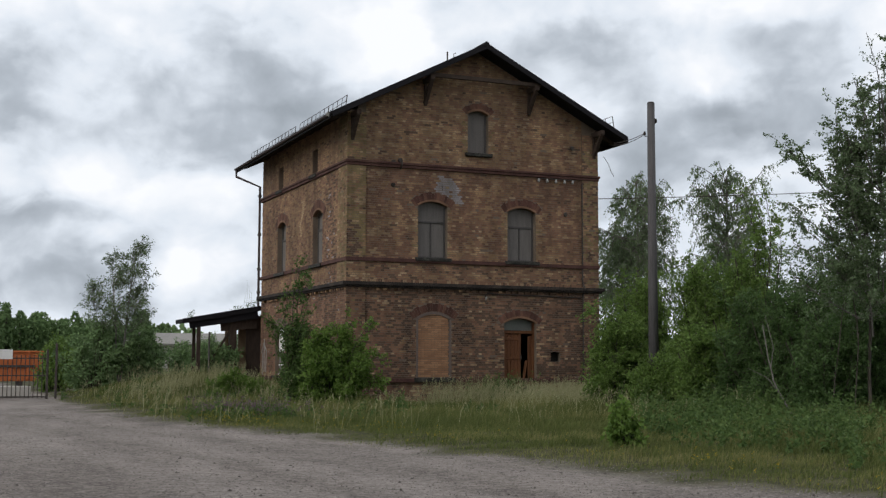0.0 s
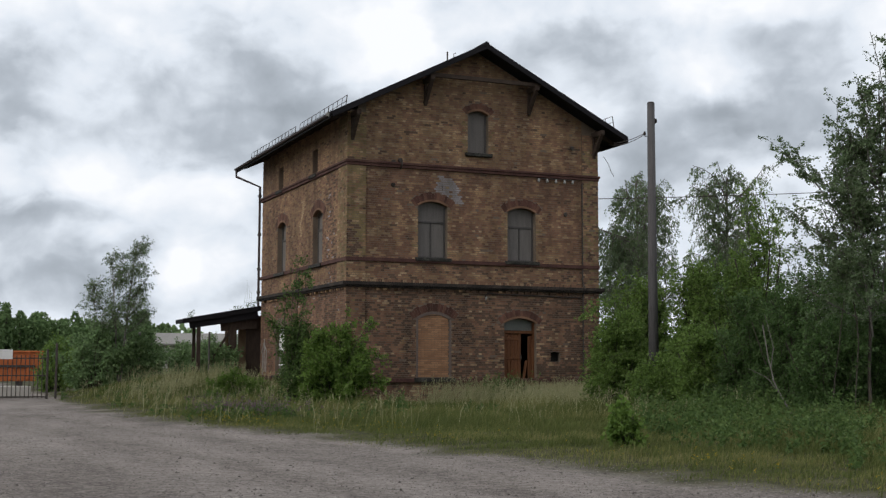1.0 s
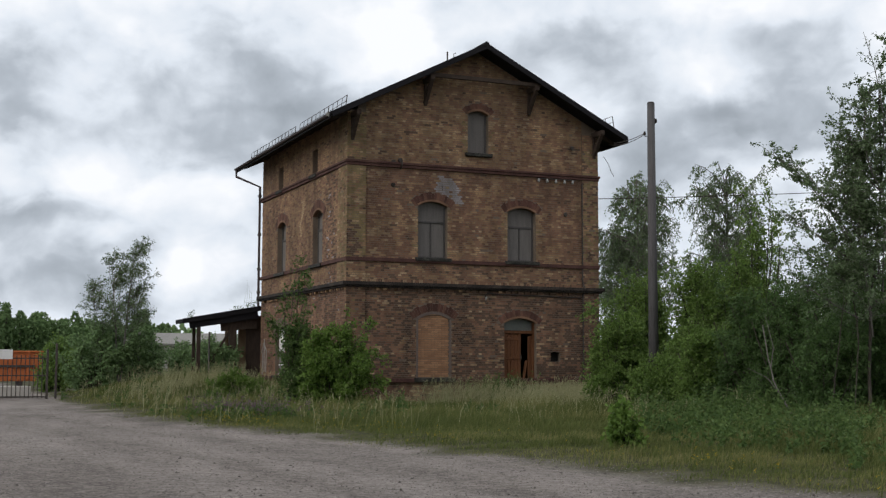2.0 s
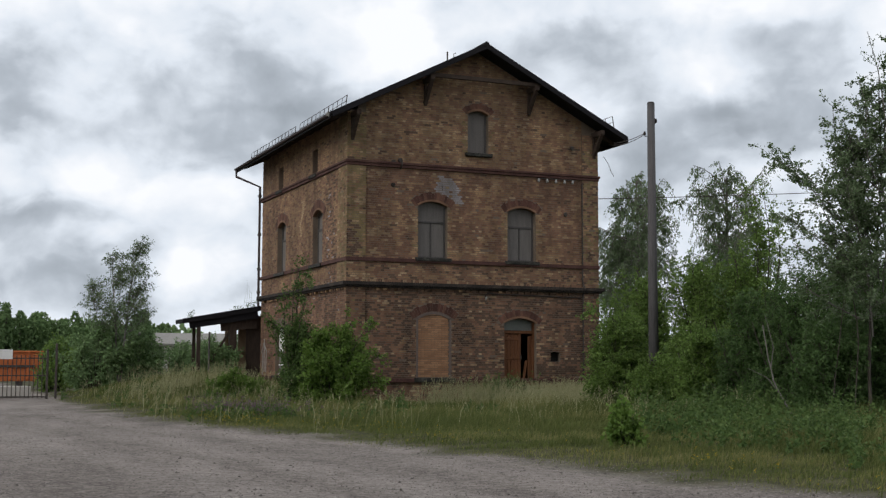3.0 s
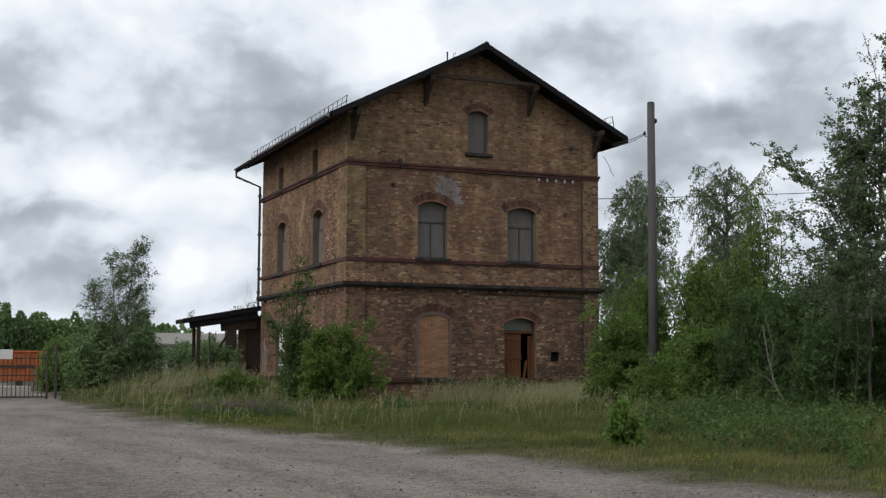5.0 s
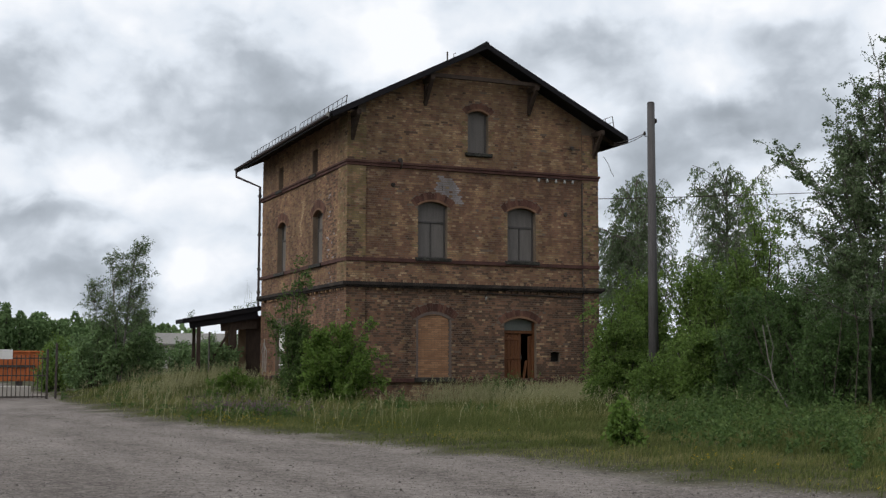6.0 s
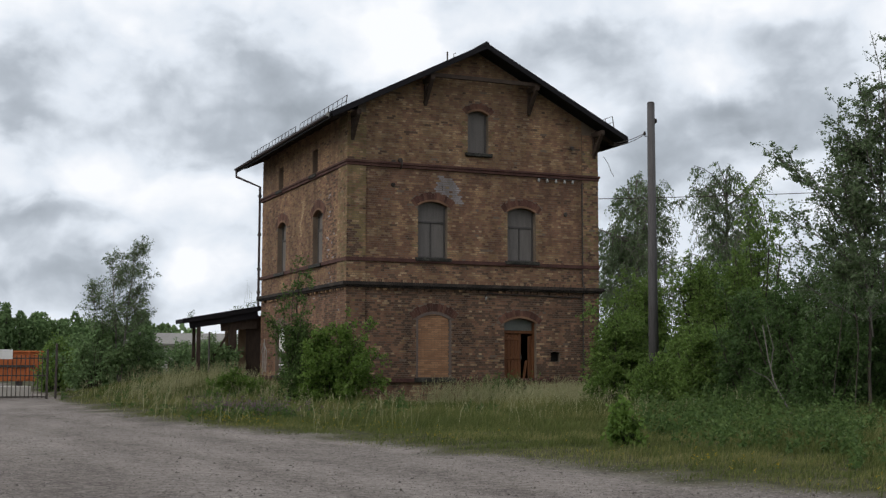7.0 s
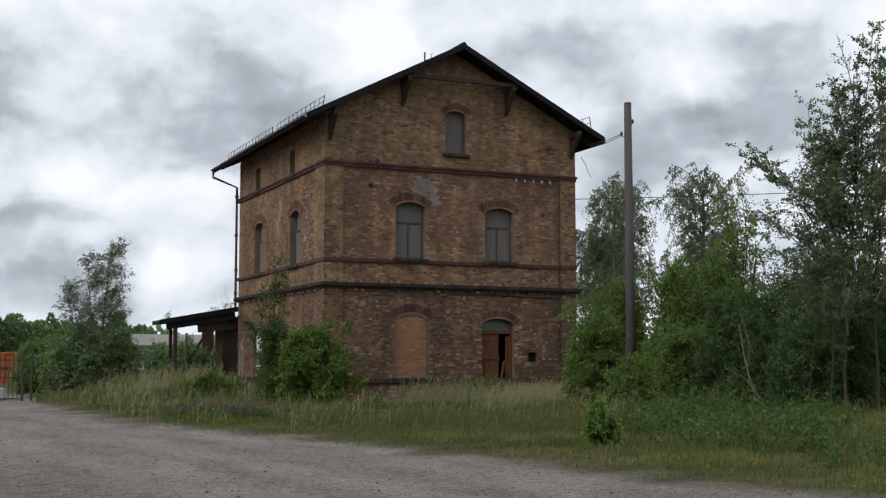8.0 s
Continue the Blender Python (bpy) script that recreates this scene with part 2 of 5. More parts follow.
    l.new(shade, cr.inputs[0])
    em = n.new("ShaderNodeEmission")
    l.new(cr.outputs[0], em.inputs[0])
    em.inputs[1].default_value = 1.0
    l.new(em.outputs[0], n["Material Output"].inputs[0])
    return m


# azimuth from the middle of the view, elevation, half width, half height, weight
CLOUDS = [(-7.6, 10.9, 3.6, 1.7, 0.42), (-5.4, 9.6, 1.8, 0.9, 0.12), (-14.6, 11.2, 2.8, 1.3, 0.30), (-14.5, 9.0, 3.4, 0.9, 0.26), (-9.0, 8.9, 2.6, 0.6, 0.18), (4.4, 12.9, 3.6, 0.9, 0.26), (1.0, 11.6, 1.8, 0.8, 0.16),
          (10.8, 9.5, 2.8, 0.8, 0.30), (13.6, 11.3, 2.4, 1.2, 0.16), (-2.2, 12.6, 2.0, 1.6, -0.42), (-11.5, 7.2, 4.5, 0.6, -0.22), (-9.6, 4.1, 1.2, 0.8, -0.38), (-14.5, 6.0, 3.4, 0.8, 0.24), (-14.0, 3.4, 4.5, 1.5, 0.46), (-12.5, 14.0, 5, 0.7, -0.24),
          (9.6, 11.5, 1.8, 0.8, -0.26), (12.0, 13.8, 3, 1.0, -0.25), (9.0, 6.0, 6.0, 2.0, 0.12)]


def cloud_backdrop():
    verts, faces, uvs = [], [], []
    nu, nv = 72, 36
    for j in range(nv + 1):
        el = -1.5 + 54 * j / nv
        for i in range(nu + 1):
            az = -84 + 168 * i / nu
            a, e = radians(23.209 + az), radians(el)
            verts.append((2400 * math.sin(a) * math.cos(e), 2400 * math.cos(a) * math.cos(e), 2400 * math.sin(e)))
            uvs.append((az / 1.223, 4.914 + (el - 5.328) / 1.223))
    for j in range(nv):
        for i in range(nu):
            a = j * (nu + 1) + i
            faces.append((a, a + 1, a + nu + 2, a + nu + 1))
    me = mesh_from("backdrop", verts, faces, cloud_material(), smooth=True)
    layer = me.uv_layers.new(name="UVMap")
    for loop in me.loops:
        layer.data[loop.index].uv = uvs[loop.vertex_index]
    ob = tagged(new("backdrop", me), "broken white and slate-grey cloud cover drifting over the sky", "sky", kind="structure")
    ob.location = EYE
    return ob


backdrop = cloud_backdrop()

# ---- ground ----
EDGE = [(-60, -2.0), (-36, -5.0), (-30.3, -5.45), (-28, -5.75), (-25.5, -6.1), (-22.6, -6.4), (-20.5, -7.1), (-16.5, -7.6), (-14.4, -8.1),
        (-11, -8.75), (-3, -9.05), (2, -9.15), (13, -8.7), (60, -8.7)]


def road_edge(y):
    """The x at which gravel gives way to grass."""
    return float(np.interp(y, [e[0] for e in EDGE], [e[1] for e in EDGE])) + 0.12 * math.sin(y * 0.9) + 0.08 * math.sin(y * 2.3 + 1)


def height(x, y):
    """The lie of the land: a low bank round the porch, gentle unevenness elsewhere."""
    bank = 0.75 * math.exp(-((x + 3.0) / 3.6) ** 2 - ((y - 10) / 6.5) ** 2)
    off = max(0.0, min(1.0, (x - road_edge(y)) / 1.5))
    wob = 0.05 * noise.noise((x * 0.25, y * 0.25, 0.3)) + 0.025 * noise.noise((x * 0.9, y * 0.9, 4.3))
    return bank * off + wob * (0.45 + 0.55 * off) + 0.04 * off


def ground_material():
    m = bpy.data.materials.new("gravel_and_soil")
    m.use_nodes = True
    n, l = m.node_tree.nodes, m.node_tree.links
    b = n["Principled BSDF"]
    b.inputs["Roughness"].default_value, b.inputs["Specular IOR Level"].default_value = 0.95, 0.15
    at = n.new("ShaderNodeAttribute")
    at.attribute_name = "grassy"
    co = n.new("ShaderNodeTexCoord")

    def noi(scale, detail=6, stretch=(1, 1, 1)):
        mp, t = n.new("ShaderNodeMapping"), n.new("ShaderNodeTexNoise")
        mp.inputs["Scale"].default_value = stretch
        l.new(co.outputs["Object"], mp.inputs[0])
        l.new(mp.outputs[0], t.inputs["Vector"])
        t.inputs["Scale"].default_value, t.inputs["Detail"].default_value = scale, detail
        return t.outputs[0]

    def ramp(src, cols, lo=0.3, hi=0.7):
        cr = n.new("ShaderNodeValToRGB")
        while len(cr.color_ramp.elements) < len(cols):
            cr.color_ramp.elements.new(0.5)
        for i, (e, c) in enumerate(zip(cr.color_ramp.elements, cols)):
            e.position, e.color = lo + (hi - lo) * i / (len(cols) - 1), (*c, 1)
        l.new(src, cr.inputs[0])
        return cr.outputs[0]

    def mix(f, a, c, kind="MIX"):
        q = n.new("ShaderNodeMix")
        q.data_type, q.blend_type = "RGBA", kind
        if isinstance(f, float):
            q.inputs[0].default_value = f
        else:
            l.new(f, q.inputs[0])
        l.new(a, q.inputs[6])
        l.new(c, q.inputs[7])
        return q.outputs[2]

    ruts = ramp(noi(0.33, 5, (2.2, 0.22, 1)), [(0.05, 0.042, 0.036), (0.155, 0.136, 0.12), (0.30, 0.27, 0.243)], 0.40, 0.58)
    patches = ramp(noi(1.1, 8, (1.2, 0.5, 1)), [(0.04, 0.034, 0.029), (0.15, 0.132, 0.117), (0.30, 0.27, 0.243)], 0.41, 0.59)
    coarse = mix(0.5, ruts, patches)
    worn = n.new("ShaderNodeAttribute")
    worn.attribute_name = "worn"
    pale = ramp(noi(3, 6), [(0.24, 0.216, 0.196), (0.36, 0.328, 0.30)])
    coarse = mix(worn.outputs["Fac"], coarse, pale)
    damp = n.new("ShaderNodeAttribute")
    damp.attribute_name = "damp"
    mud = ramp(noi(2, 7), [(0.035, 0.03, 0.026), (0.085, 0.074, 0.065), (0.17, 0.15, 0.135)])
    coarse = mix(damp.outputs["Fac"], coarse, mud)
    fine = ramp(noi(26, 7), [(0.040, 0.032, 0.027), (0.168, 0.144, 0.126), (0.34, 0.305, 0.275)], 0.35, 0.65)
    mid = ramp(noi(7, 8), [(0.042, 0.034, 0.029), (0.172, 0.147, 0.13), (0.33, 0.293, 0.265)], 0.38, 0.62)
    gravel = mix(0.34, mix(0.36, coarse, mid), fine)
    soil = ramp(noi(2.5, 6), [(0.03, 0.032, 0.014), (0.055, 0.055, 0.024), (0.085, 0.08, 0.04)])
    l.new(mix(at.outputs["Fac"], gravel, soil), b.inputs["Base Color"])
    bp = n.new("ShaderNodeBump")
    bp.inputs["Strength"].default_value, bp.inputs["Distance"].default_value = 0.7, 0.04
    l.new(noi(14, 8), bp.inputs["Height"])
    l.new(bp.outputs[0], b.inputs["Normal"])
    return m


def ground():
    xs = np.unique(np.concatenate([-np.geomspace(40, 2300, 14) - 0, np.arange(-40, -24, 2.0), np.arange(-24, 4, 0.35), np.arange(4, 40, 2.0), np.geomspace(40, 2300, 14)]))
    ys = np.unique(np.concatenate([-np.geomspace(60, 2300, 10), np.arange(-60, -46, 2.0), np.arange(-46, 26, 0.35), np.arange(26, 60, 2.5), np.geomspace(60, 2300, 14)]))
    verts = [(x, y, height(x, y) if -45 < x < 45 and -62 < y < 62 else 0.0) for y in ys for x in xs]
    k = len(xs)
    faces = [(j * k + i, j * k + i + 1, (j + 1) * k + i + 1, (j + 1) * k + i) for j in range(len(ys) - 1) for i in range(k - 1)]
    me = mesh_from("ground", verts, faces, ground_material(), smooth=True)
    a = me.attributes.new("grassy", "FLOAT", "POINT")
    for i, (x, y, z) in enumerate(verts):
        e = road_edge(y)
        g = (x - e + 0.9 * noise.noise((x * 0.8, y * 0.8, 7))) / 0.8
        left = (-34 - x) / 2
        a.data[i].value = max(0.0, min(1.0, max(g, left)))
    for key in ("worn", "damp"):
        b = me.attributes.new(key, "FLOAT", "POINT")
        for i, (x, y, z) in enumerate(verts):
            if not (-30 < x < -2 and -48 < y < 20):
                continue
            wob = 0.35 * noise.noise((x * 0.6, y * 0.3, 15))
            if key == "worn":
                # two wheel tracks that swing in from the gate, and a crossing one along the verge
                c = road_edge(y) - 2.0 - 0.9 / (1 + math.exp((y + 20) / 4)) + wob
                val = max(math.exp(-((x - c) / 0.5) ** 2), math.exp(-((x - c + 1.9) / 0.45) ** 2), 0.7 * math.exp(-((x - road_edge(y) + 0.9 + wob) / 0.4) ** 2))
                b.data[i].value = 0.85 * val * max(0.0, min(1.0, 0.7 + 1.2 * noise.noise((x * 0.5, y * 0.35, 19))))
            else:
                val = math.exp(-((x + 12.4) / 1.0) ** 2 - ((y + 26.5) / 4.5) ** 2) + 0.5 * max(0.0, noise.noise((x * 0.45, y * 0.25, 33)))
                b.data[i].value = max(0.0, min(1.0, 1.3 * val * (0.8 + noise.noise((x * 1.3, y * 1.3, 23)))))
    return tagged(new("ground", me), "grey gravel yard giving way to a weedy grass verge", "ground", kind="structure")


ground()

# ---- the brick house ----
W, D, EAVE, RIDGE = 10.1, 11.52, 10.0, 12.985
SLOPE = (RIDGE - EAVE) / (W / 2 + 0.884)
EAVES = {-1: 10.0, 1: 10.0}
COURSE = 0.077
rng = random.Random(7)


def roof_z(u):
    """The underside of the roof over the front wall."""
    return RIDGE - 0.13 - (RIDGE + 0.03 - EAVES[-1 if u < W / 2 else 1]) / (W / 2 + 0.884) * abs(u - W / 2)


def arch_points(u0, u1, v0, spring, rise, n=9):
    a = (u1 - u0) / 2
    r = (a * a + rise * rise) / (2 * rise)
    mid, cv = (u0 + u1) / 2, spring + rise - r
    half = math.asin(min(1.0, a / r))
    pts = [(u0, v0), (u1, v0)]
    for i in range(n + 1):
        t = half - 2 * half * i / n
        pts.append((mid + r * math.sin(t), cv + r * math.cos(t)))
    return pts


class Opening:
    """A wall opening with a segmental head; ring: depth of the brick arch over it."""

    def __init__(self, u0, u1, v0, spring, rise, ring=0.0, spread=0.28):
        self.u0, self.u1, self.v0, self.spring, self.rise, self.ring, self.spread = u0, u1, v0, spring, rise, ring, spread
        a = (u1 - u0) / 2
        self.mid, self.r = (u0 + u1) / 2, (a * a + rise * rise) / (2 * rise)
        self.cv = spring + rise - self.r
        self.half = math.asin(min(1.0, a / self.r))

    def outline(self):
        return arch_points(self.u0, self.u1, self.v0, self.spring, self.rise)

    def span(self, v, pad=0.006):
        """The stretch of a course at height v that this opening takes away."""
        out = []
        if self.v0 - 0.01 < v < self.spring:
            out.append((self.u0 - pad, self.u1 + pad))
        elif self.spring <= v < self.spring + self.rise:
            d = math.sqrt(max(0.0, self.r ** 2 - (v - self.cv) ** 2))
            out.append((self.mid - d - pad, self.mid + d + pad))
        if self.ring:
            ro = self.r + self.ring
            lim = self.half + self.spread / self.r
            low = self.cv + self.r * math.cos(lim)
            if low < v < self.cv + ro:
                d = math.sqrt(max(0.0, ro ** 2 - (v - self.cv) ** 2))
                d = min(d, (v - self.cv) * math.tan(lim))
                out.append((self.mid - d, self.mid + d))
        return out


def wall_core(outline, openings, depth, place):
    """A wall as one solid plate with its openings cut through."""
    bm = bmesh.new()
    edges = []
    for loop in [outline] + [o.outline() for o in openings]:
        vs = [bm.verts.new((u, v, 0)) for u, v in loop]
        edges += [bm.edges.new((vs[i], vs[(i + 1) % len(vs)])) for i in range(len(vs))]
    bmesh.ops.triangle_fill(bm, use_beauty=True, use_dissolve=False, edges=edges)
    out = bmesh.ops.extrude_face_region(bm, geom=bm.faces[:])
    for v in out["geom"]:
        if isinstance(v, bmesh.types.BMVert):
            v.co.z = depth
    for v in bm.verts:
        v.co = place(v.co.x, v.co.y, v.co.z)
    return bm


def cut(a, b, spans):
    """The stretch a..b less the spans."""
    out = [(a, b)]
    for s, e in spans:
        nxt = []
        for p, q in out:
            if e <= p or s >= q:
                nxt.append((p, q))
            else:
                if s > p:
                    nxt.append((p, s))
                if e < q:
                    nxt.append((e, q))
        out = nxt
    return out


def brickwork(name, u0, u1, v0, v1, openings, w, place, pick, parent, limit=None):
    """Brick courses in cross bond, each brick with its own edges and depth, proud of the mortar."""
    verts, faces, midx = [], [], []
    for k in range(int((v1 - v0) / COURSE)):
        b, t = v0 + k * COURSE + 0.008, v0 + (k + 1) * COURSE - 0.008
        vm = (b + t) / 2
        step = 0.262 if k % 2 else 0.131
        spans = [s for o in openings for s in o.span(vm)]
        lo, hi = limit(t) if limit else (u0, u1)
        lo, hi = max(lo, u0), min(hi, u1)
        x = u0 - (0.131 if k % 4 == 1 else 0.0655 if k % 2 == 0 else 0.0)
        while x < hi:
            for p, q in cut(max(x + 0.007, lo), min(x + step - 0.007, hi), spans):
                if q - p < 0.03:
                    continue
                d = w - 0.007 + rng.uniform(-0.004, 0.004) + (0.03 if rng.random() < 0.006 else 0)
                j = [rng.uniform(-0.002, 0.002) for _ in range(4)]
                n = len(verts)
                for dd, s in ((d, 0.0), (w + 0.03, 0.0)):
                    verts += [place(p + j[0], b + j[1], dd), place(q + j[2], b + j[1], dd), place(q + j[2], t + j[3], dd), place(p + j[0], t + j[3], dd)]
                faces += [(n, n + 1, n + 2, n + 3), (n, n + 4, n + 5, n + 1), (n + 1, n + 5, n + 6, n + 2), (n + 2, n + 6, n + 7, n + 3), (n + 3, n + 7, n + 4, n)]
                midx += [pick((p + q) / 2, vm)] * 5
            x += step
    me = mesh_from(name, verts, faces, BRICKS, midx)
    bm = bmesh.new()
    bm.from_mesh(me)
    bmesh.ops.recalc_face_normals(bm, faces=bm.faces[:])
    bm.to_mesh(me)
    bm.free()
    return tagged(part(name, me, None, parent), kind="stuff")


def choose(weights):
    r = rng.random() * sum(weights)
    for i, wgt in enumerate(weights):
        r -= wgt
        if r < 0:
            return i
    return 0


def front_pick(u, v):
    """Which brick goes where: reddish below, buff and brown above, olive buff at the corners, a grey wash by one window."""
    for pu, pv in ((0.9, 6.62), (0.95, 5.95), (1.15, 6.05), (0.35, 4.42), (0.8, 4.45), (1.0, 5.35), (1.2, 6.3), (0.5, 7.1)):
        if abs(u - pu) < 0.16 and abs(v - pv) < 0.10 and rng.random() < 0.7:
            return 4
    n = noise.noise((u * 0.55, v * 0.55, 1.7)) + 0.5 * noise.noise((u * 1.7, v * 1.7, 5))
    lean = 3.50 + 0.55 * max(0.0, 8.15 - v) + 0.3 * noise.noise((v * 3, 1.0, 4))
    if 7.15 < v < 8.2 and 3.42 + 0.1 * noise.noise((v * 5, 2.0, 4)) < u < lean + 0.5 and rng.random() < 0.9:
        return 5
    if rng.random() < 0.026 + 0.06 * (noise.noise((u * 0.9, v * 1.4, 8.4)) > 0.25):
        return 4
    if v < 0.62:
        return choose((0.1, 0.6, 1.0, 0.5, 0.25 if 2 < u < 4.2 else 0.03, 0))
    if v < 4.05:
        if u < 0.7 or u > 9.42:
            return choose((0.15, 0.9, 0.3, 0.7, 0.04, 0, 0.15))
        edge = (2.35 < u < 2.67 or 4.05 < u < 4.2 or 5.85 < u < 6.12 or 7.44 < u < 7.6) and 0.9 < v < 3.0
        return choose((0.08, 0.9, 0.4, 1.0 + 1.2 * (u > 8.6) + 0.6 * (v < 1.6), 0.4 if edge else 0.015, 0))
    if u < 0.5 and 4.9 < v < 6.4 and rng.random() < 0.6:
        return 3
    if u < 0.7 and v > 4.9:
        return choose((0.4, 0.15, 0.03, 0.08 + 0.25 * (n > 0.2 and v < 7), 0.05, 0, 1.6))
    if u > 9.42:
        return choose((0.4, 0.5, 0.1, 0.35, 0.01, 0, 0.6))
    if v < 4.95:
        return choose((0.6, 0.9, 0.25, 0.3, 0.05, 0))
    if v < 8.35:
        reach = 0.13 if int(v / (2 * COURSE)) % 2 else 0.25
        for o in (w_one, w_two):
            if o.u0 - reach < u < o.u1 + reach and o.v0 - 0.05 < v < 7.0:
                return choose((0.8, 0.1, 0, 0, 0.7, 0, 0.3))
        return choose((0.5 + 0.6 * (n < -0.1), 1.0, 0.7 + 0.6 * (n > 0), 0.03, 0.025, 0))
    if 4.48 < u < 5.70 and 9.0 < v < 10.6 and (u < 4.68 or u > 5.5):
        return choose((0.9, 0.2, 0, 0, 0.5, 0, 0.3))
    pale = 0.08 + 0.16 * (abs(v - 10.2) < 0.35 or abs(v - 9.0) < 0.25)
    return choose((1.0, 0.7, 0.12, 0.06, pale * (0.4 if u > 7 else 1), 0))


def side_pick(u, v):
    n = noise.noise((u * 0.5, v * 0.5, 11.7))
    if 6.3 < v < 7.7 and abs(u - 5.6 - 0.2 * math.sin(v * 4)) < 0.14:
        return 4
    if v < 4.05:
        return choose((0.2, 0.8, 1.0 + (u > 6), 0.2 + 0.8 * (1.2 < u < 3), 0.02, 0.02))
    if 1.1 < u < 2.7 and v < 8.3 and abs(u - 1.9 - 0.3 * n) < 0.55:
        return choose((0.4, 0.8, 0.3, 0.8, 0.02, 0.12))
    if u < 1.0:
        return choose((1.2, 0.2, 0.05, 0.05, 0.35, 0, 0.9))
    if v < 8.35:
        return choose((1.1, 0.8, 0.3 + 0.3 * (n > 0), 0.06, 0.03, 0.0))
    return choose((1.3, 0.7, 0.1, 0.06, 0.03, 0))


def front(u, v, w):
    return Vector((u, w, v))


def side(u, v, w):
    return Vector((w, u, v))


house = thing("station_house", "abandoned three-storey brown brick house with boarded windows and a sooty cornice", "house")
IN = 0.05
w_one = Opening(2.71, 3.85, 5.15, 7.04, 0.17, 0.34, 0.13)
w_two = Opening(6.27, 7.43, 5.15, 7.00, 0.16, 0.34, 0.13)
w_attic = Opening(4.66, 5.49, 9.08, 10.54, 0.14, 0.30, 0.08)
blind = Opening(2.65, 4.01, 0.88, 3.02, 0.22, 0.32, 0.13)
doorway = Opening(6.13, 7.44, 0.30, 2.88, 0.19, 0.32, 0.13)
hole = Opening(8.04, 8.44, 1.47, 1.80, 0.03)
front_open = [w_one, w_two, w_attic, blind, doorway, hole]
s_far = Opening(7.80, 9.06, 5.10, 7.0, 0.19, 0.38, 0.2)
s_near = Opening(2.92, 4.12, 5.08, 6.95, 0.19, 0.38, 0.2)
s_attic_far = Opening(8.30, 8.98, 8.54, 9.46, 0.03)
s_attic_near = Opening(3.60, 4.25, 8.54, 9.46, 0.03)
s_low = Opening(7.76, 9.16, 0.90, 2.74, 0.12, 0.36)
side_open = [s_far, s_near, s_attic_far, s_attic_near, s_low]

gable = [(0.4, -0.3), (W, -0.3), (W, roof_z(W)), (W / 2, roof_z(W / 2)), (0.4, roof_z(0.4))]
part("wall", wall_core(gable, front_open, 0.38, lambda u, v, w: front(u, v, w + IN)), MORTAR, house, "brown brick gable wall with pointed-out joints")
part("wall", wall_core([(IN, -0.3), (D, -0.3), (D, roof_z(0.05)), (IN, roof_z(0.05))], side_open, 0.38, lambda u, v, w: side(u, v, w + IN)), MORTAR, house)
part("wall", box(W - 0.4, W, 0.43, D, -0.3, roof_z(W)), BRICK_BROWN, house)
back = wall_core([(0.43, -0.3), (W - 0.4, -0.3), (W - 0.4, roof_z(W - 0.4)), (W / 2, roof_z(W / 2)), (0.43, roof_z(0.43))], [], 0.38, lambda u, v, w: Vector((u, D - w, v)))
part("wall", back, BRICK_BROWN, house)
# floors coloured near black, so the interior's shade is painted on
for z in (0.45, 4.15, 7.75):
    part("storey_floor", box(0.44, W - 0.41, 0.44, D - 0.39, z - 0.2, z), INSIDE_SHADE, house)


def gable_limit(v):
    d = (RIDGE - 0.13 - v) * (W / 2 + 0.884)
    return W / 2 - d / (RIDGE + 0.03 - EAVES[-1]), W / 2 + d / (RIDGE + 0.03 - EAVES[1])


def front_mid(v):
    lo, hi = gable_limit(v)
    return max(lo, 0.705), min(hi, 9.415)


brickwork("brickwork", 0.705, 9.415, 0.0, RIDGE - 0.25, front_open, IN, front, front_pick, house, front_mid)
brickwork("brickwork", 1.005, D, 0.0, roof_z(0.05) - 0.02, side_open, IN, side, side_pick, house)
# corner piers, a little proud
part("pier", box(0.0, 0.70, 0.0, 0.06, -0.3, 10.25), MORTAR, house)
part("pier", box(0.0, 0.06, 0.06, 1.0, -0.3, 10.25), MORTAR, house)
part("pier", box(9.42, W, 0.0, 0.06, -0.3, 10.1), MORTAR, house)
brickwork("brickwork", 0.0, 0.70, 0.0, 10.25, [], 0.0, front, front_pick, house)
brickwork("brickwork", 0.0, 1.0, 0.0, 10.25, [], 0.0, side, side_pick, house)
brickwork("brickwork", 9.42, W, 0.0, 10.1, [], 0.0, front, front_pick, house)


def band(name, z0, z1, proud, mat, label=""):
    """A moulded course round the two seen faces."""
    bm = box(-proud, W + proud, -proud, 0.08, z0, z1, 0.012)
    part(name, bm, mat, house, label)
    part(name, box(-proud, 0.08, 0.085, D + 0.02, z0, z1, 0.012), mat, house)


band("plinth_band", 0.72, 0.86, 0.05, BAND, "dark red moulded brick plinth course")
band("cornice", 4.11, 4.24, 0.17, CORNICE, "sooty black storey cornice")
band("cornice", 4.04, 4.107, 0.10, CORNICE)
band("sill_band", 4.96, 5.10, 0.035, BAND)
band("string_course", 8.44, 8.53, 0.07, BAND, "dark red moulded string course")
band("string_course", 8.34, 8.437, 0.035, BAND)
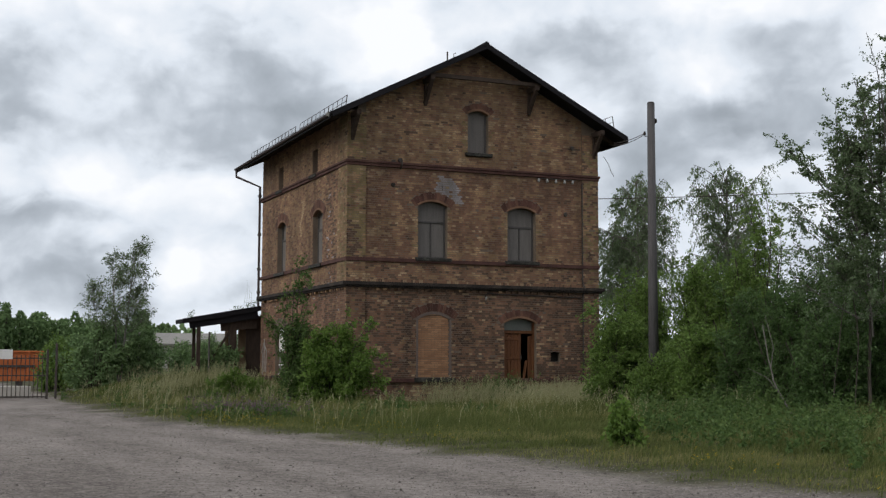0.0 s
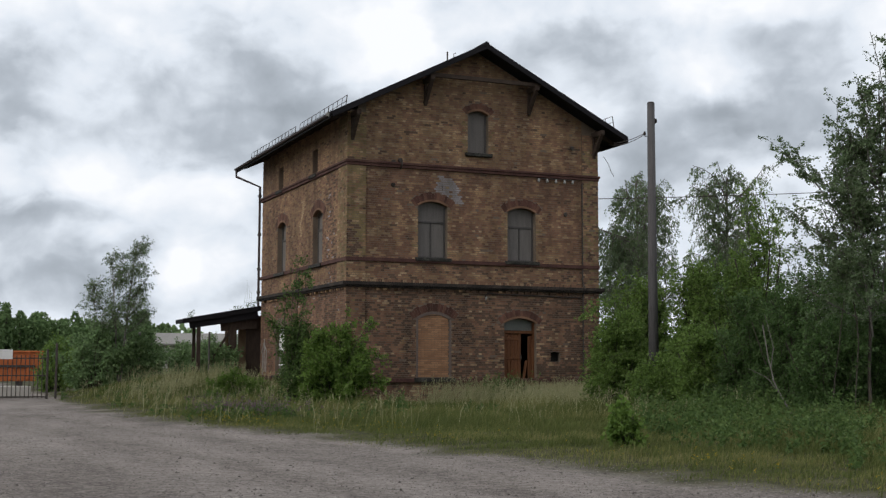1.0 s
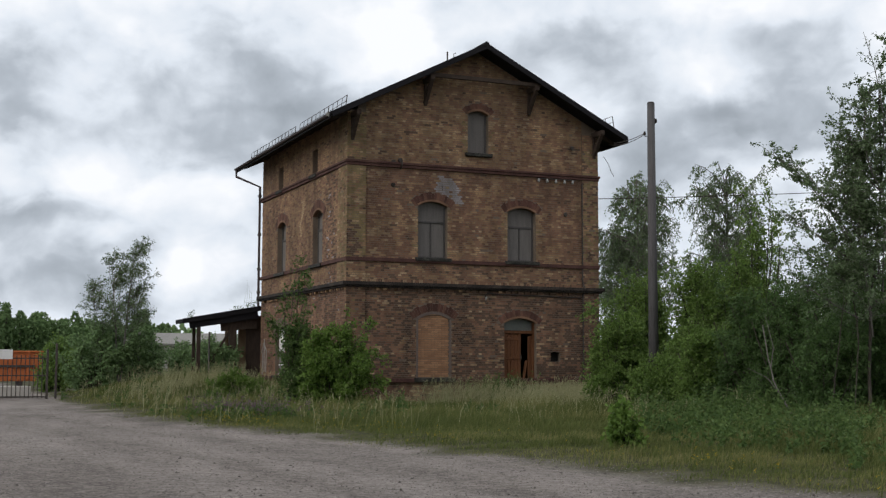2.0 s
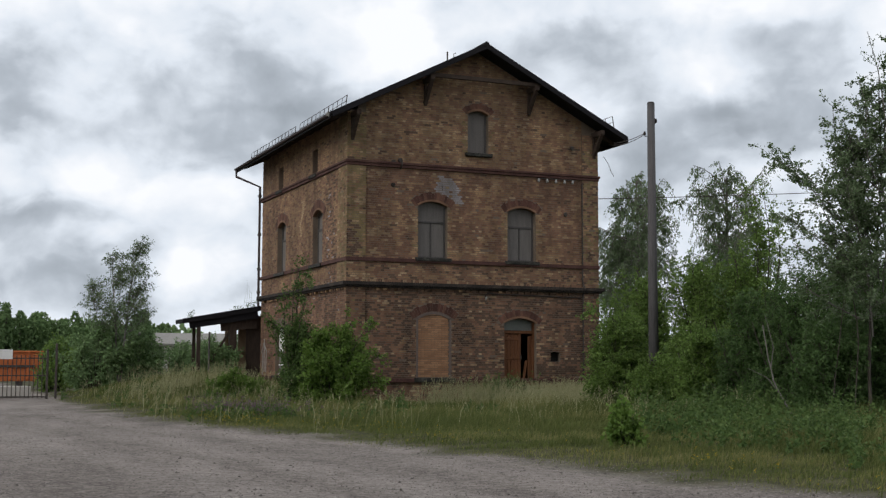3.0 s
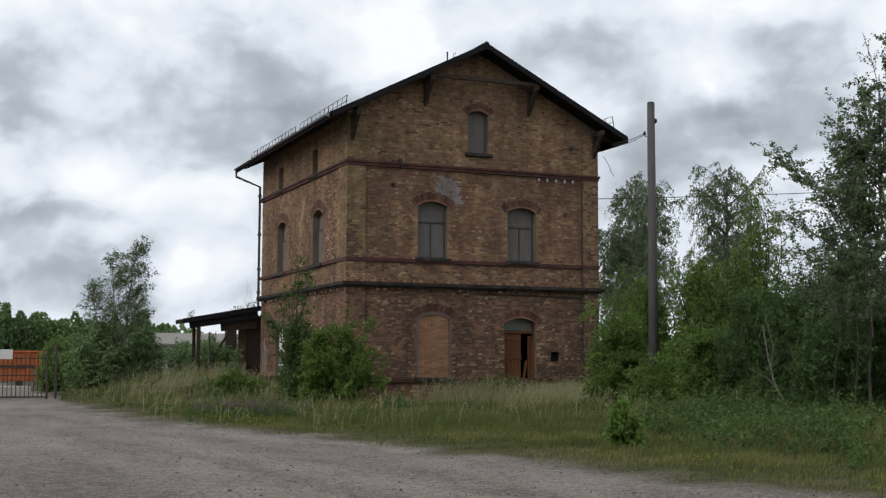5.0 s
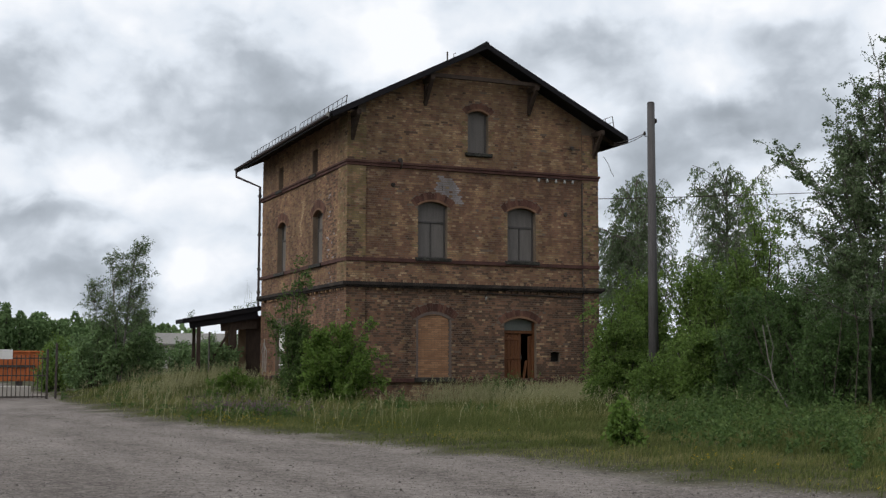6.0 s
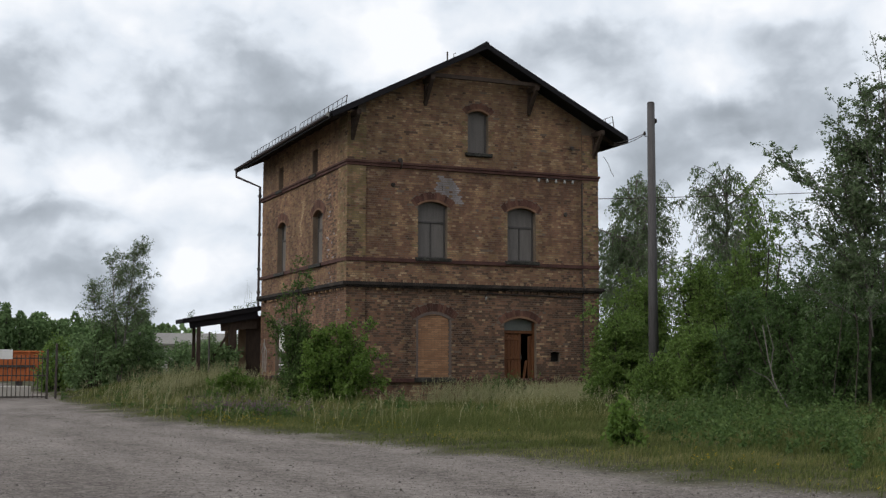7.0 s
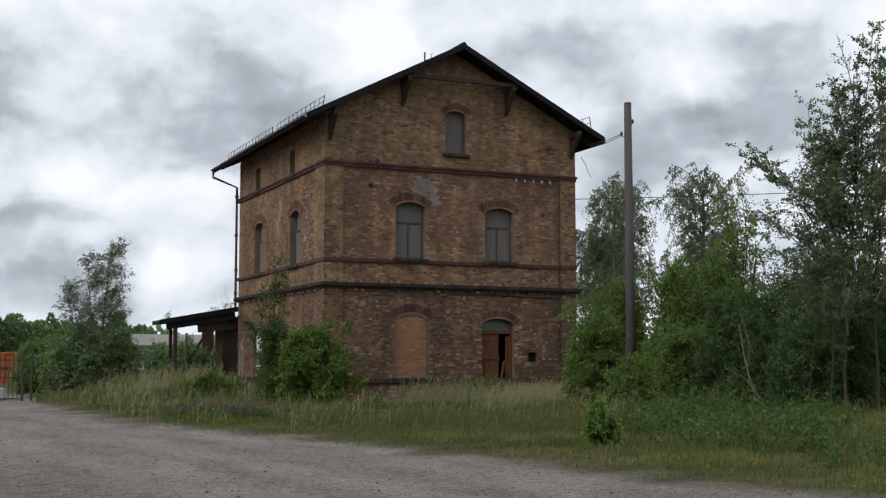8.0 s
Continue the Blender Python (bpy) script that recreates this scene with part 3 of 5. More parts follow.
# corbel bricks under the cornice
corbel = mesh_from("corbel", [(x, y, z) for x in (0, 0.12) for y in (-0.06, 0.04) for z in (0, 0.075)],
                   [(0, 1, 3, 2), (4, 6, 7, 5), (0, 4, 5, 1), (2, 3, 7, 6), (0, 2, 6, 4), (1, 5, 7, 3)], BRICK_DARK)
corbel_pale = corbel.copy()
corbel_pale.materials.clear()
corbel_pale.materials.append(BRICK_BUFF)
k = 0
for i in range(38):
    if rng.random() < 0.35:
        continue
    ob = part("corbel", corbel_pale if rng.random() < 0.08 else corbel, None, house)
    ob.location = (0.04 + i * 0.265, 0.0, 3.955)
for i in range(42):
    if rng.random() < 0.25:
        continue
    ob = part("corbel", corbel_pale if rng.random() < 0.5 else corbel, None, house)
    ob.location = (0.0, 0.35 + i * 0.265, 3.955)
    ob.rotation_euler = (0, 0, -math.pi / 2)


# a course of bricks on edge above the cornice, worn and chipped, some whitened
edge_mats = (BRICK_BROWN, BRICK_PALE, BRICK_DARK)
edge_meshes = []
for mat in edge_mats:
    bm = box(0, 0.062, -0.012, 0.05, 0, 0.10, 0.004)
    me = bpy.data.meshes.new("edge_brick")
    bm.to_mesh(me)
    bm.free()
    me.materials.append(mat)
    edge_meshes.append(me)
for i in range(112):
    u = 0.74 + i * 0.0775
    if u > 9.33 or rng.random() < 0.12:
        continue
    worn = noise.noise((u * 0.8, 0.0, 2.2)) > -0.05
    ob = part("edge_brick", edge_meshes[1 if worn and rng.random() < 0.4 else 2 if rng.random() < 0.2 else 0], None, house)
    ob.location = (u, IN - rng.uniform(0.0, 0.012), 4.246 + rng.uniform(-0.004, 0.004))


def voussoirs(o, place, n, w, skip=0.0):
    """The ring of upright bricks over an opening, each a piece of its own."""
    lim = o.half + o.spread / o.r * 0.96
    for i in range(n):
        a0, a1 = -lim + 2 * lim * (i + 0.04) / n, -lim + 2 * lim * (i + 0.96) / n
        r0, r1 = o.r + 0.004, o.r + o.ring - 0.006 + rng.uniform(-0.06, 0.01)
        if abs((a0 + a1) / 2) > o.half:
            r0 = max(r0, o.r + 0.03)
        d = w - 0.014 + rng.uniform(-0.005, 0.005)
        bm = bmesh.new()
        vs = [bm.verts.new(place(o.mid + r * math.sin(a), o.cv + r * math.cos(a), dd)) for dd in (d, w + 0.12) for r, a in ((r0, a0), (r0, a1), (r1, a1), (r1, a0))]
        for f in ((0, 1, 2, 3), (0, 4, 5, 1), (1, 5, 6, 2), (2, 6, 7, 3), (3, 7, 4, 0)):
            bm.faces.new([vs[j] for j in f])
        part("arch_brick", bm, BRICK_ARCH, house)


for o, place, n in ((w_one, front, 17), (w_two, front, 17), (w_attic, front, 13), (blind, front, 19), (doorway, front, 18), (s_far, side, 17), (s_near, side, 17)):
    voussoirs(o, place, n, IN)


def head_trim(o, place, w, depth=0.02, thick=0.06, mat=None):
    """The rounded roll that follows the head of an opening."""
    bm = bmesh.new()
    rows = []
    n = 14
    for i in range(n + 1):
        t = -o.half * 1.02 + 2 * o.half * 1.02 * i / n
        row = []
        for r, dd in ((o.r - 0.012, w + 0.12), (o.r - 0.012, w - depth), (o.r + thick, w - depth), (o.r + thick, w + 0.02)):
            row.append(bm.verts.new(place(o.mid + r * math.sin(t), o.cv + r * math.cos(t), dd)))
        rows.append(row)
    for a, b in zip(rows, rows[1:]):
        for j in range(3):
            bm.faces.new((a[j], a[j + 1], b[j + 1], b[j]))
    bm.faces.new(rows[0])
    bm.faces.new(rows[-1])
    return part("head_moulding", bm, mat or BRICK_BROWN, house)


for o, place in ((w_one, front), (w_two, front), (w_attic, front), (s_far, side), (s_near, side), (doorway, front)):
    head_trim(o, place, IN)


def pbox(place, u0, u1, v0, v1, w0, w1, bevel=0.006):
    bm = box(u0, u1, v0, v1, w0, w1, bevel)
    for v in bm.verts:
        v.co = place(v.co.x, v.co.y, v.co.z)
    return bm


def plate(o, place, w0, w1, inset=0.0, v0=None):
    """A board cut to the shape of an opening."""
    bm = bmesh.new()
    pts = arch_points(o.u0 + inset, o.u1 - inset, (o.v0 if v0 is None else v0) + inset, o.spring, o.rise - inset)
    f = bm.faces.new([bm.verts.new((u, v, w0)) for u, v in pts])
    out = bmesh.ops.extrude_face_region(bm, geom=[f])
    for v in out["geom"]:
        if isinstance(v, bmesh.types.BMVert):
            v.co.z = w1
    for v in bm.verts:
        v.co = place(v.co.x, v.co.y, v.co.z)
    return bm


def boarded_window(o, place, label, mullion=True, mat=None):
    win = part("window", plate(o, place, IN + 0.24, IN + 0.27), mat or BOARD, house, label)
    f = BOARD_FRAME if mullion or mat is None else mat
    a, b, lo, hi = o.u0, o.u1, o.v0, o.spring
    part("frame", pbox(place, a, a + 0.06, lo, hi, IN + 0.19, IN + 0.24), f, win)
    part("frame", pbox(place, b - 0.06, b, lo, hi, IN + 0.19, IN + 0.24), f, win)
    part("frame", pbox(place, a + 0.06, b - 0.06, lo, lo + 0.06, IN + 0.19, IN + 0.24), f, win)
    if mullion:
        t = lo + (hi + o.rise - lo) * 0.64
        part("transom", pbox(place, a + 0.06, b - 0.06, t - 0.035, t + 0.035, IN + 0.18, IN + 0.24), f, win)
        part("mullion", pbox(place, o.mid - 0.025, o.mid + 0.025, lo + 0.06, t - 0.035, IN + 0.19, IN + 0.24), f, win)
        for p, q in ((a + 0.065, o.mid - 0.03), (o.mid + 0.03, b - 0.065)):
            part("board", pbox(place, p, q, lo + 0.065, t - 0.04, IN + 0.215, IN + 0.239), BOARD, win)
    return win


boarded_window(w_one, front, "tall window closed with weathered grey boards")
boarded_window(w_two, front, "tall window closed with weathered grey boards")
boarded_window(w_attic, front, "small attic window closed with a grey board", False)
boarded_window(s_far, side, "tall side window closed with pale grey boards")
boarded_window(s_near, side, "tall side window closed with pale grey boards")
boarded_window(s_attic_far, side, "small attic window boarded red-brown", False, BOARD_RED)
boarded_window(s_attic_near, side, "small attic window boarded red-brown", False, BOARD_RED)
for o, place, z in ((w_one, front, 5.16), (w_two, front, 5.16), (w_attic, front, 9.08), (s_far, side, 5.08), (s_near, side, 5.08), (s_attic_far, side, 8.52), (s_attic_near, side, 8.52)):
    part("sill", pbox(place, o.u0 - 0.12, o.u1 + 0.12, z - 0.13, z - 0.005, -0.09, IN + 0.2, 0.015), STONE_SILL, house, "dark mossy stone sill")

# bricked-up window with a plaster rim and a slab sill
infill = part("bricked_up_window", plate(blind, front, IN + 0.05, IN + 0.35), MORTAR, house, "window walled up with lighter reddish bricks")
shared = {}
k = 0
z = blind.v0 + 0.03
while z < blind.spring + blind.rise - 0.07:
    spans = blind.span(z + 0.035)
    if spans:
        lo, hi = spans[0][0] + 0.085, spans[0][1] - 0.085
        x = lo - (0.13 if k % 2 else 0.0)
        while x < hi:
            p, q = max(x, lo), min(x + 0.25, hi)
            if q - p > 0.04:
                key = round(q - p, 2)
                if key not in shared:
                    bm = box(0, key, 0, 0.06, 0, 0.066, 0.004)
                    me = bpy.data.meshes.new("brick")
                    bm.to_mesh(me)
                    bm.free()
                    me.materials.append(BRICK_INFILL)
                    shared[key] = me
                ob = part("brick", shared[key], None, infill)
                ob.location = (p, IN + 0.032 + rng.uniform(-0.005, 0.005), z)
            x += 0.262
    z += 0.0785
    k += 1
for p, q in ((blind.u0, blind.u0 + 0.08), (blind.u1 - 0.08, blind.u1)):
    part("plaster_rim", box(p, q, 0.045, 0.12, blind.v0, blind.spring, 0.004), RENDER_COAT, infill)
bm = bmesh.new()
rows = []
for i in range(15):
    t = -blind.half + 2 * blind.half * i / 14
    rows.append([bm.verts.new(front(blind.mid + r * math.sin(t), blind.cv + r * math.cos(t), w)) for r, w in ((blind.r - 0.10, 0.12), (blind.r - 0.10, 0.045), (blind.r, 0.045), (blind.r, 0.12))])
for a, b in zip(rows, rows[1:]):
    for j in range(4):
        bm.faces.new((a[j], a[(j + 1) % 4], b[(j + 1) % 4], b[j]))
part("plaster_rim", bm, RENDER_COAT, infill)
part("sill", pbox(front, 2.55, 4.13, 0.73, 0.88, -0.10, IN + 0.2, 0.015), STONE_SILL, house)

# front door: plank leaf ajar, dark gap, glazed fanlight
door = part("door", pbox(front, 6.19, 7.38, 2.50, 2.60, IN + 0.16, IN + 0.26), DOOR_WOOD, house, "red-brown wooden double door with a broken leaf")
for u0, u1 in ((6.13, 6.20), (7.37, 7.44)):
    part("door_frame", pbox(front, u0, u1, 0.30, 2.90, IN + 0.15, IN + 0.27), DOOR_WOOD, door)
x = 6.21
for i in range(5):
    part("plank", pbox(front, x, x + 0.134, 0.34, 2.49 - 0.02 * (i % 2), IN + 0.20 + 0.004 * (i % 2), IN + 0.24, 0.008), DOOR_WOOD, door)
    x += 0.139
for zz in (0.75, 1.55, 2.25):
    part("ledge", pbox(front, 6.22, 6.90, zz, zz + 0.09, IN + 0.172, IN + 0.199, 0.006), DOOR_WOOD, door)
for i in range(2):
    part("plank", pbox(front, 7.20 + 0.085 * i, 7.28 + 0.085 * i, 0.34, 2.40, IN + 0.22, IN + 0.25, 0.008), DOOR_WOOD, door)
part("broken_plank", beam((6.95, IN + 0.24, 0.4), (7.15, IN + 0.24, 1.5), 0.1, 0.03), DOOR_WOOD, door)
part("lock_plate", pbox(front, 6.86, 6.92, 1.55, 1.72, IN + 0.16, IN + 0.171, 0.003), METAL, door)
fan = bmesh.new()
pts = arch_points(6.21, 7.36, 2.61, 2.88, 0.16)
f = fan.faces.new([fan.verts.new((u, IN + 0.22, v)) for u, v in pts])
out = bmesh.ops.extrude_face_region(fan, geom=[f])
for v in out["geom"]:
    if isinstance(v, bmesh.types.BMVert):
        v.co.y += 0.012
part("fanlight", fan, FAN_GLASS, door, "dusty grey fanlight pane")
part("threshold", pbox(front, 6.0, 7.56, 0.12, 0.30, -0.35, IN + 0.3, 0.02), STONE_SILL, house, "worn stone doorstep")

# low side window with white frame
low = part("window", pbox(side, 7.76, 9.16, 1.85, 2.80, IN + 0.16, IN + 0.2), WHITE_PAINT, house, "side window with white painted boards above grey ones")
part("lower_board", pbox(side, 7.76, 9.16, 0.98, 1.845, IN + 0.17, IN + 0.2), BOARD, low)
for v in (0.92, 1.30):
    part("rail", pbox(side, 7.76, 9.16, v, v + 0.05, IN + 0.14, IN + 0.169), WHITE_PAINT, low)
part("sill", pbox(side, 7.64, 9.28, 0.80, 0.895, -0.09, IN + 0.2, 0.012), STONE_SILL, house)
# chalk scrawl on the side wall, as plain strokes
for i, (y0, z0, y1, z1) in enumerate(((9.95, 1.1, 9.85, 2.0), (10.5, 1.0, 10.45, 1.9), (9.8, 1.5, 10.6, 1.55), (9.9, 2.0, 10.3, 2.35), (10.3, 2.35, 10.6, 1.9), (10.0, 1.0, 10.5, 1.0), (10.2, 1.1, 10.22, 2.5))):
    part("scrawl", beam((0.028, y0 + 0.6, z0 - 0.08), (0.028, y1 + 0.6, z1 - 0.08), 0.05, 0.012, 0.0), CHALK, house)

# roof: two slabs with tiles, verge and eave boards
roof = part("roof", bmesh.new(), ROOF_TILE, house, "dark tarred felt roof with wide eaves")
F, B = -0.756, D + 1.08
for s in (-1, 1):
    bm = bmesh.new()
    e, r = Vector((W / 2 + s * (W / 2 + 0.884), 0, EAVES[s])), Vector((W / 2, 0, RIDGE + 0.03))
    nrm = Vector((s * SLOPE, 0, 1)).normalized()
    d = (r - e)
    vs = []
    for y in (F, B):
        vs += [bm.verts.new(p + Vector((0, y, 0))) for p in (e, r, r - Vector((0, 0, 0.13)), e - nrm * 0.12)]
    for f in ((0, 1, 2, 3), (7, 6, 5, 4), (0, 4, 5, 1), (1, 5, 6, 2), (2, 6, 7, 3), (3, 7, 4, 0)):
        bm.faces.new([vs[i] for i in f])
    part("slope", bm, ROOF_TILE, roof)
    q = nrm * 0.10
    verge = beam(e - q + Vector((0, F - 0.02, 0)), r - Vector((0, 0, 0.11)) + Vector((s * 0.02, F - 0.02, 0)), 0.05, 0.20, 0.008)
    part("verge_board", verge, ROOF_EDGE, roof, "black weathered verge board")
    part("eave_board", box(e.x - 0.03, e.x + 0.03, F + 0.01, B, EAVES[s] - 0.24, EAVES[s] - 0.02, 0.006), ROOF_EDGE, roof)
    for i in range(12):
        y = 0.05 + i * (D - 0.1) / 11
        part("rafter_end", beam((W / 2 + s * (W / 2 + 0.82), y, EAVES[s] - 0.18), (W / 2 + s * (W / 2 - 0.1), y, EAVES[s] - 0.18 + SLOPE * 0.86), 0.11, 0.13), TIMBER, roof)
# eave felt hanging past the front edge
part("ridge_cap", tube([(W / 2, F - 0.03, RIDGE + 0.01), (W / 2, B, RIDGE + 0.01)], 0.09, 8), ROOF_TILE, roof)
# gable truss: collar beam, purlin ends and struts
part("collar_beam", beam((2.72, -0.55, 11.70), (7.38, -0.55, 11.70), 0.12, 0.15), TIMBER, roof, "weathered timber collar beam across the gable")
for u, z in ((0.18, 10.05), (2.95, 11.52), (7.15, 11.52), (9.92, 10.05)):
    part("purlin_end", beam((u, -0.72, z + 0.05), (u, 0.3, z + 0.05), 0.16, 0.18), TIMBER, roof)
    part("strut", beam((u, -0.60, z - 0.02), (u, 0.03, z - 0.78), 0.13, 0.14), TIMBER, roof)
    part("wall_post", beam((u, -0.02, z - 0.85), (u, -0.02, z - 0.02), 0.11, 0.1), TIMBER, roof)

# gutter with downpipe at the far corner of the side wall
gx = W / 2 - (W / 2 + 0.884) - 0.06
bm = bmesh.new()
rows = []
for y in (F + 0.05, B - 0.1):
    rows.append([bm.verts.new((gx + r * math.cos(a), y, EAVES[-1] - 0.10 + r * math.sin(a))) for r in (0.075, 0.065) for a in ([math.pi + math.pi * i / 8 for i in range(9)] if r > 0.07 else [TAU - math.pi * i / 8 for i in range(9)])])
n = len(rows[0])
for j in range(n):
    bm.faces.new((rows[0][j], rows[0][(j + 1) % n], rows[1][(j + 1) % n], rows[1][j]))
bm.faces.new(rows[0])
bm.faces.new(rows[1][::-1])
gutter = part("gutter", bm, ZINC, house, "sagging dull zinc eaves gutter")
part("gutter_end", tube([(gx, F + 0.02, EAVES[-1] - 0.1), (gx, F + 0.07, EAVES[-1] - 0.1)], 0.08, 10), CONCRETE, gutter)
px, py = -0.06, D + 0.10
part("downpipe", tube([(gx, B - 0.25, EAVES[-1] - 0.15), (gx, B - 0.25, EAVES[-1] - 0.45), (px, py, EAVE - 0.95), (px, py, 3.75)], 0.055, 8), ZINC, gutter, "long dark downpipe")
for z in (8.6, 6.9, 5.4, 4.4):
    part("pipe_clamp", tube([(px, py, z), (px, py, z + 0.1)], 0.085, 8), METAL, gutter)

# snow guards along the eave, one bent
def snow_guard(y0, y1, tilt0, tilt1, s=-1):
    guard = part("snow_guard", bmesh.new(), METAL, roof, "rusty wire snow guard")
    over = 0.3
    xx = W / 2 + s * (W / 2 + over)
    base = EAVES[s] + SLOPE * (0.884 - over) + (0.1 if s > 0 else 0)
    n = max(2, round((y1 - y0) / 0.5))
    for i in range(n + 1):
        y = y0 + (y1 - y0) * i / n
        k = tilt0 + (tilt1 - tilt0) * i / n
        part("upright", tube([(xx, y, base - 0.03), (xx - s * 0.05, y + k * 0.3, base + 0.36)], 0.011 if i % 4 else 0.018, 5), METAL, guard)
    for h in (0.14, 0.36):
        part("wire", tube([(xx - s * 0.05 * h / 0.3, y0 + tilt0 * h, base + h), (xx - s * 0.05 * h / 0.3, y1 + tilt1 * h, base + h)], 0.011, 5), METAL, guard)


snow_guard(-0.66, 4.9, 0.0, 0.25)
snow_guard(5.5, 12.4, 0.35, 0.0)
snow_guard(-0.70, 3.0, 0.0, 0.0, s=1)
part("vent_pipe", tube([(3.62, -0.45, 12.1), (3.62, -0.45, 12.62)], 0.03, 8), METAL, roof)
part("vent_hook", tube([(3.85, -0.5, 12.3), (3.85, -0.5, 12.56), (3.93, -0.5, 12.6)], 0.014, 6), METAL, roof)

# small iron fittings on the gable wall
for i, u in enumerate((7.51, 7.87, 8.24, 8.60, 8.95)):
    ins = part("insulator", tube([(u, -0.09, 8.15), (u, -0.09, 8.19), (u, -0.09, 8.25), (u, -0.09, 8.29)], [0.02, 0.045, 0.035, 0.02], 8), PORCELAIN, house, "white porcelain insulator")
    part("insulator_pin", tube([(u, 0.05, 8.20), (u, -0.09, 8.16), (u, -0.09, 8.2)], 0.012, 5), METAL, ins)
part("insulator_bar", beam((7.4, -0.04, 8.30), (9.1, -0.04, 8.30), 0.03, 0.03), METAL, house)
part("cable", tube([(9.40, 0.0, 8.2), (9.40, 0.0, 4.4), (9.40, -0.2, 4.2), (9.40, -0.02, 4.0), (9.40, 0.0, 0.9)], 0.03, 6), METAL, house, "dark conductor pipe down the wall")
part("cable", tube([(5.36, 0.02, 3.78), (5.36, 0.0, 3.9), (5.5, 0.0, 3.93), (9.3, 0.0, 3.86)], 0.022, 6), METAL, house)
part("lamp_stub", tube([(5.36, 0.03, 3.72), (5.36, -0.04, 3.76), (5.36, -0.04, 3.82)], 0.03, 6), PORCELAIN, house)
for u, v in ((1.74, 7.72), (2.0, 8.62), (9.0, 9.55), (1.75, 8.55), (8.7, 7.0)):
    part("anchor_ring", tube([(u, 0.06, v), (u, -0.01, v)], [0.09, 0.07], 10), METAL if v != 7.72 else CORNICE, house)
# added near-black plate that stands in for the shade inside the hole
part("hole_lining", pbox(front, 8.03, 8.45, 1.46, 1.84, IN + 0.2, IN + 0.3), INSIDE_SHADE, house)
part("bracket", tube([(2.0, 0.0, 8.3), (2.0, -0.15, 8.42), (2.0, -0.15, 8.62)], 0.03, 6), METAL, house)
part("loose_wire", tube([(10.3, -0.1, 9.3), (10.5, -0.1, 9.05), (10.62, -0.1, 8.75), (10.75, -0.1, 8.55)], 0.012, 5), METAL, house)

# ---- porch ----
porch = thing("lean_to_porch", "decaying dark timber lean-to porch with a sagging felt roof", "porch", (-0.06, 0.53, 0))
part("roof_deck", beam((-3.22, 11.75, 3.20), (0.3, 11.75, 3.84), 1.5, 0.08, 0.01), ROOF_TILE, porch)
part("fascia", beam((-3.24, 11.02, 3.15), (0.1, 11.02, 3.76), 0.05, 0.22, 0.006), ROOF_EDGE, porch)
part("eave_fascia", box(-3.27, -3.22, 11.05, 12.5, 3.06, 3.24, 0.006), ROOF_EDGE, porch)
part("beam", beam((-2.95, 11.12, 3.02), (0.0, 11.12, 3.50), 0.12, 0.36), ROOF_EDGE, porch)
part("header_board", beam((-1.6, 11.25, 3.05), (0.0, 11.25, 3.2), 0.04, 0.62), TIMBER, porch)
part("post", beam((-2.55, 11.15, 0.2), (-2.55, 11.15, 3.02), 0.15, 0.15), TIMBER, porch)
part("post", beam((-2.5, 12.35, 0.2), (-2.5, 12.35, 3.2), 0.13, 0.13), TIMBER, porch)
part("post", beam((-1.05, 11.3, 0.2), (-1.05, 11.3, 3.2), 0.30, 0.26), TIMBER, porch)
part("brace", beam((-1.2, 11.2, 2.75), (-1.95, 11.2, 1.55), 0.08, 0.1), TIMBER, porch)
part("rail", beam((-2.1, 11.2, 1.45), (-1.1, 11.2, 1.45), 0.08, 0.11), TIMBER, porch)
part("side_board", box(-1.16, -0.86, 12.2, 12.28, 0.2, 3.3), OCHRE_PLASTER, porch, "ochre plastered pier at the back of the porch")
part("back_board", box(-0.62, -0.18, 12.0, 12.1, 0.2, 3.35), OCHRE_PLASTER, porch)
part("dark_panel", box(-0.40, 0.3, 11.5, 11.56, 0.2, 3.45), TIMBER, porch)
thin = thing("iron_post", "thin grey iron fence post by the porch", "post", (-2.3, 11.0, 0.3))
part("shaft", tube([(0, 0, -0.2), (0, 0, 2.35)], 0.04, 8), BOARD_FRAME, thin)
part("cap", tube([(0, 0, 2.35), (0, 0, 2.4)], [0.045, 0.02], 8), METAL, thin)

# a short iron left in the wall over one window
part("smear_iron", tube([(3.64, IN - 0.03, 7.62), (3.63, IN - 0.04, 7.82)], 0.012, 5), METAL, house)

# ---- plants: how leaves, twigs and blades are made ----
LEAF_ACACIA = leaf_material("leaf_bright_green", [(0.087, 0.147, 0.036), (0.143, 0.227, 0.054), (0.217, 0.312, 0.087)], 0.5, 0.45, 0.9)
LEAF_DARK = leaf_material("leaf_dark_green", [(0.053, 0.098, 0.032), (0.085, 0.148, 0.047), (0.130, 0.205, 0.077)], 0.45, 0.42, 0.9)
LEAF_BIRCH = leaf_material("leaf_grey_green", [(0.084, 0.127, 0.056), (0.134, 0.190, 0.093), (0.211, 0.270, 0.151)], 0.4, 0.42, 0.6)
LEAF_FAR = leaf_material("leaf_far_green", [(0.096, 0.157, 0.065), (0.146, 0.227, 0.091), (0.212, 0.304, 0.134)], 0.6, 0.25, 0.1)
LEAF_ELDER = leaf_material("leaf_elder_green", [(0.070, 0.125, 0.025), (0.120, 0.200, 0.040), (0.188, 0.278, 0.068)], 0.5, 0.45, 1.2)
LEAF_WEED = leaf_material("leaf_weed_green", [(0.050, 0.089, 0.026), (0.080, 0.132, 0.038), (0.125, 0.182, 0.058)], 0.55, 0.35, 0.6)
GRASS_GREEN = leaf_material("grass_green", [(0.062, 0.086, 0.022), (0.098, 0.122, 0.034), (0.142, 0.160, 0.056)], 0.6, 0.35, 0.35)
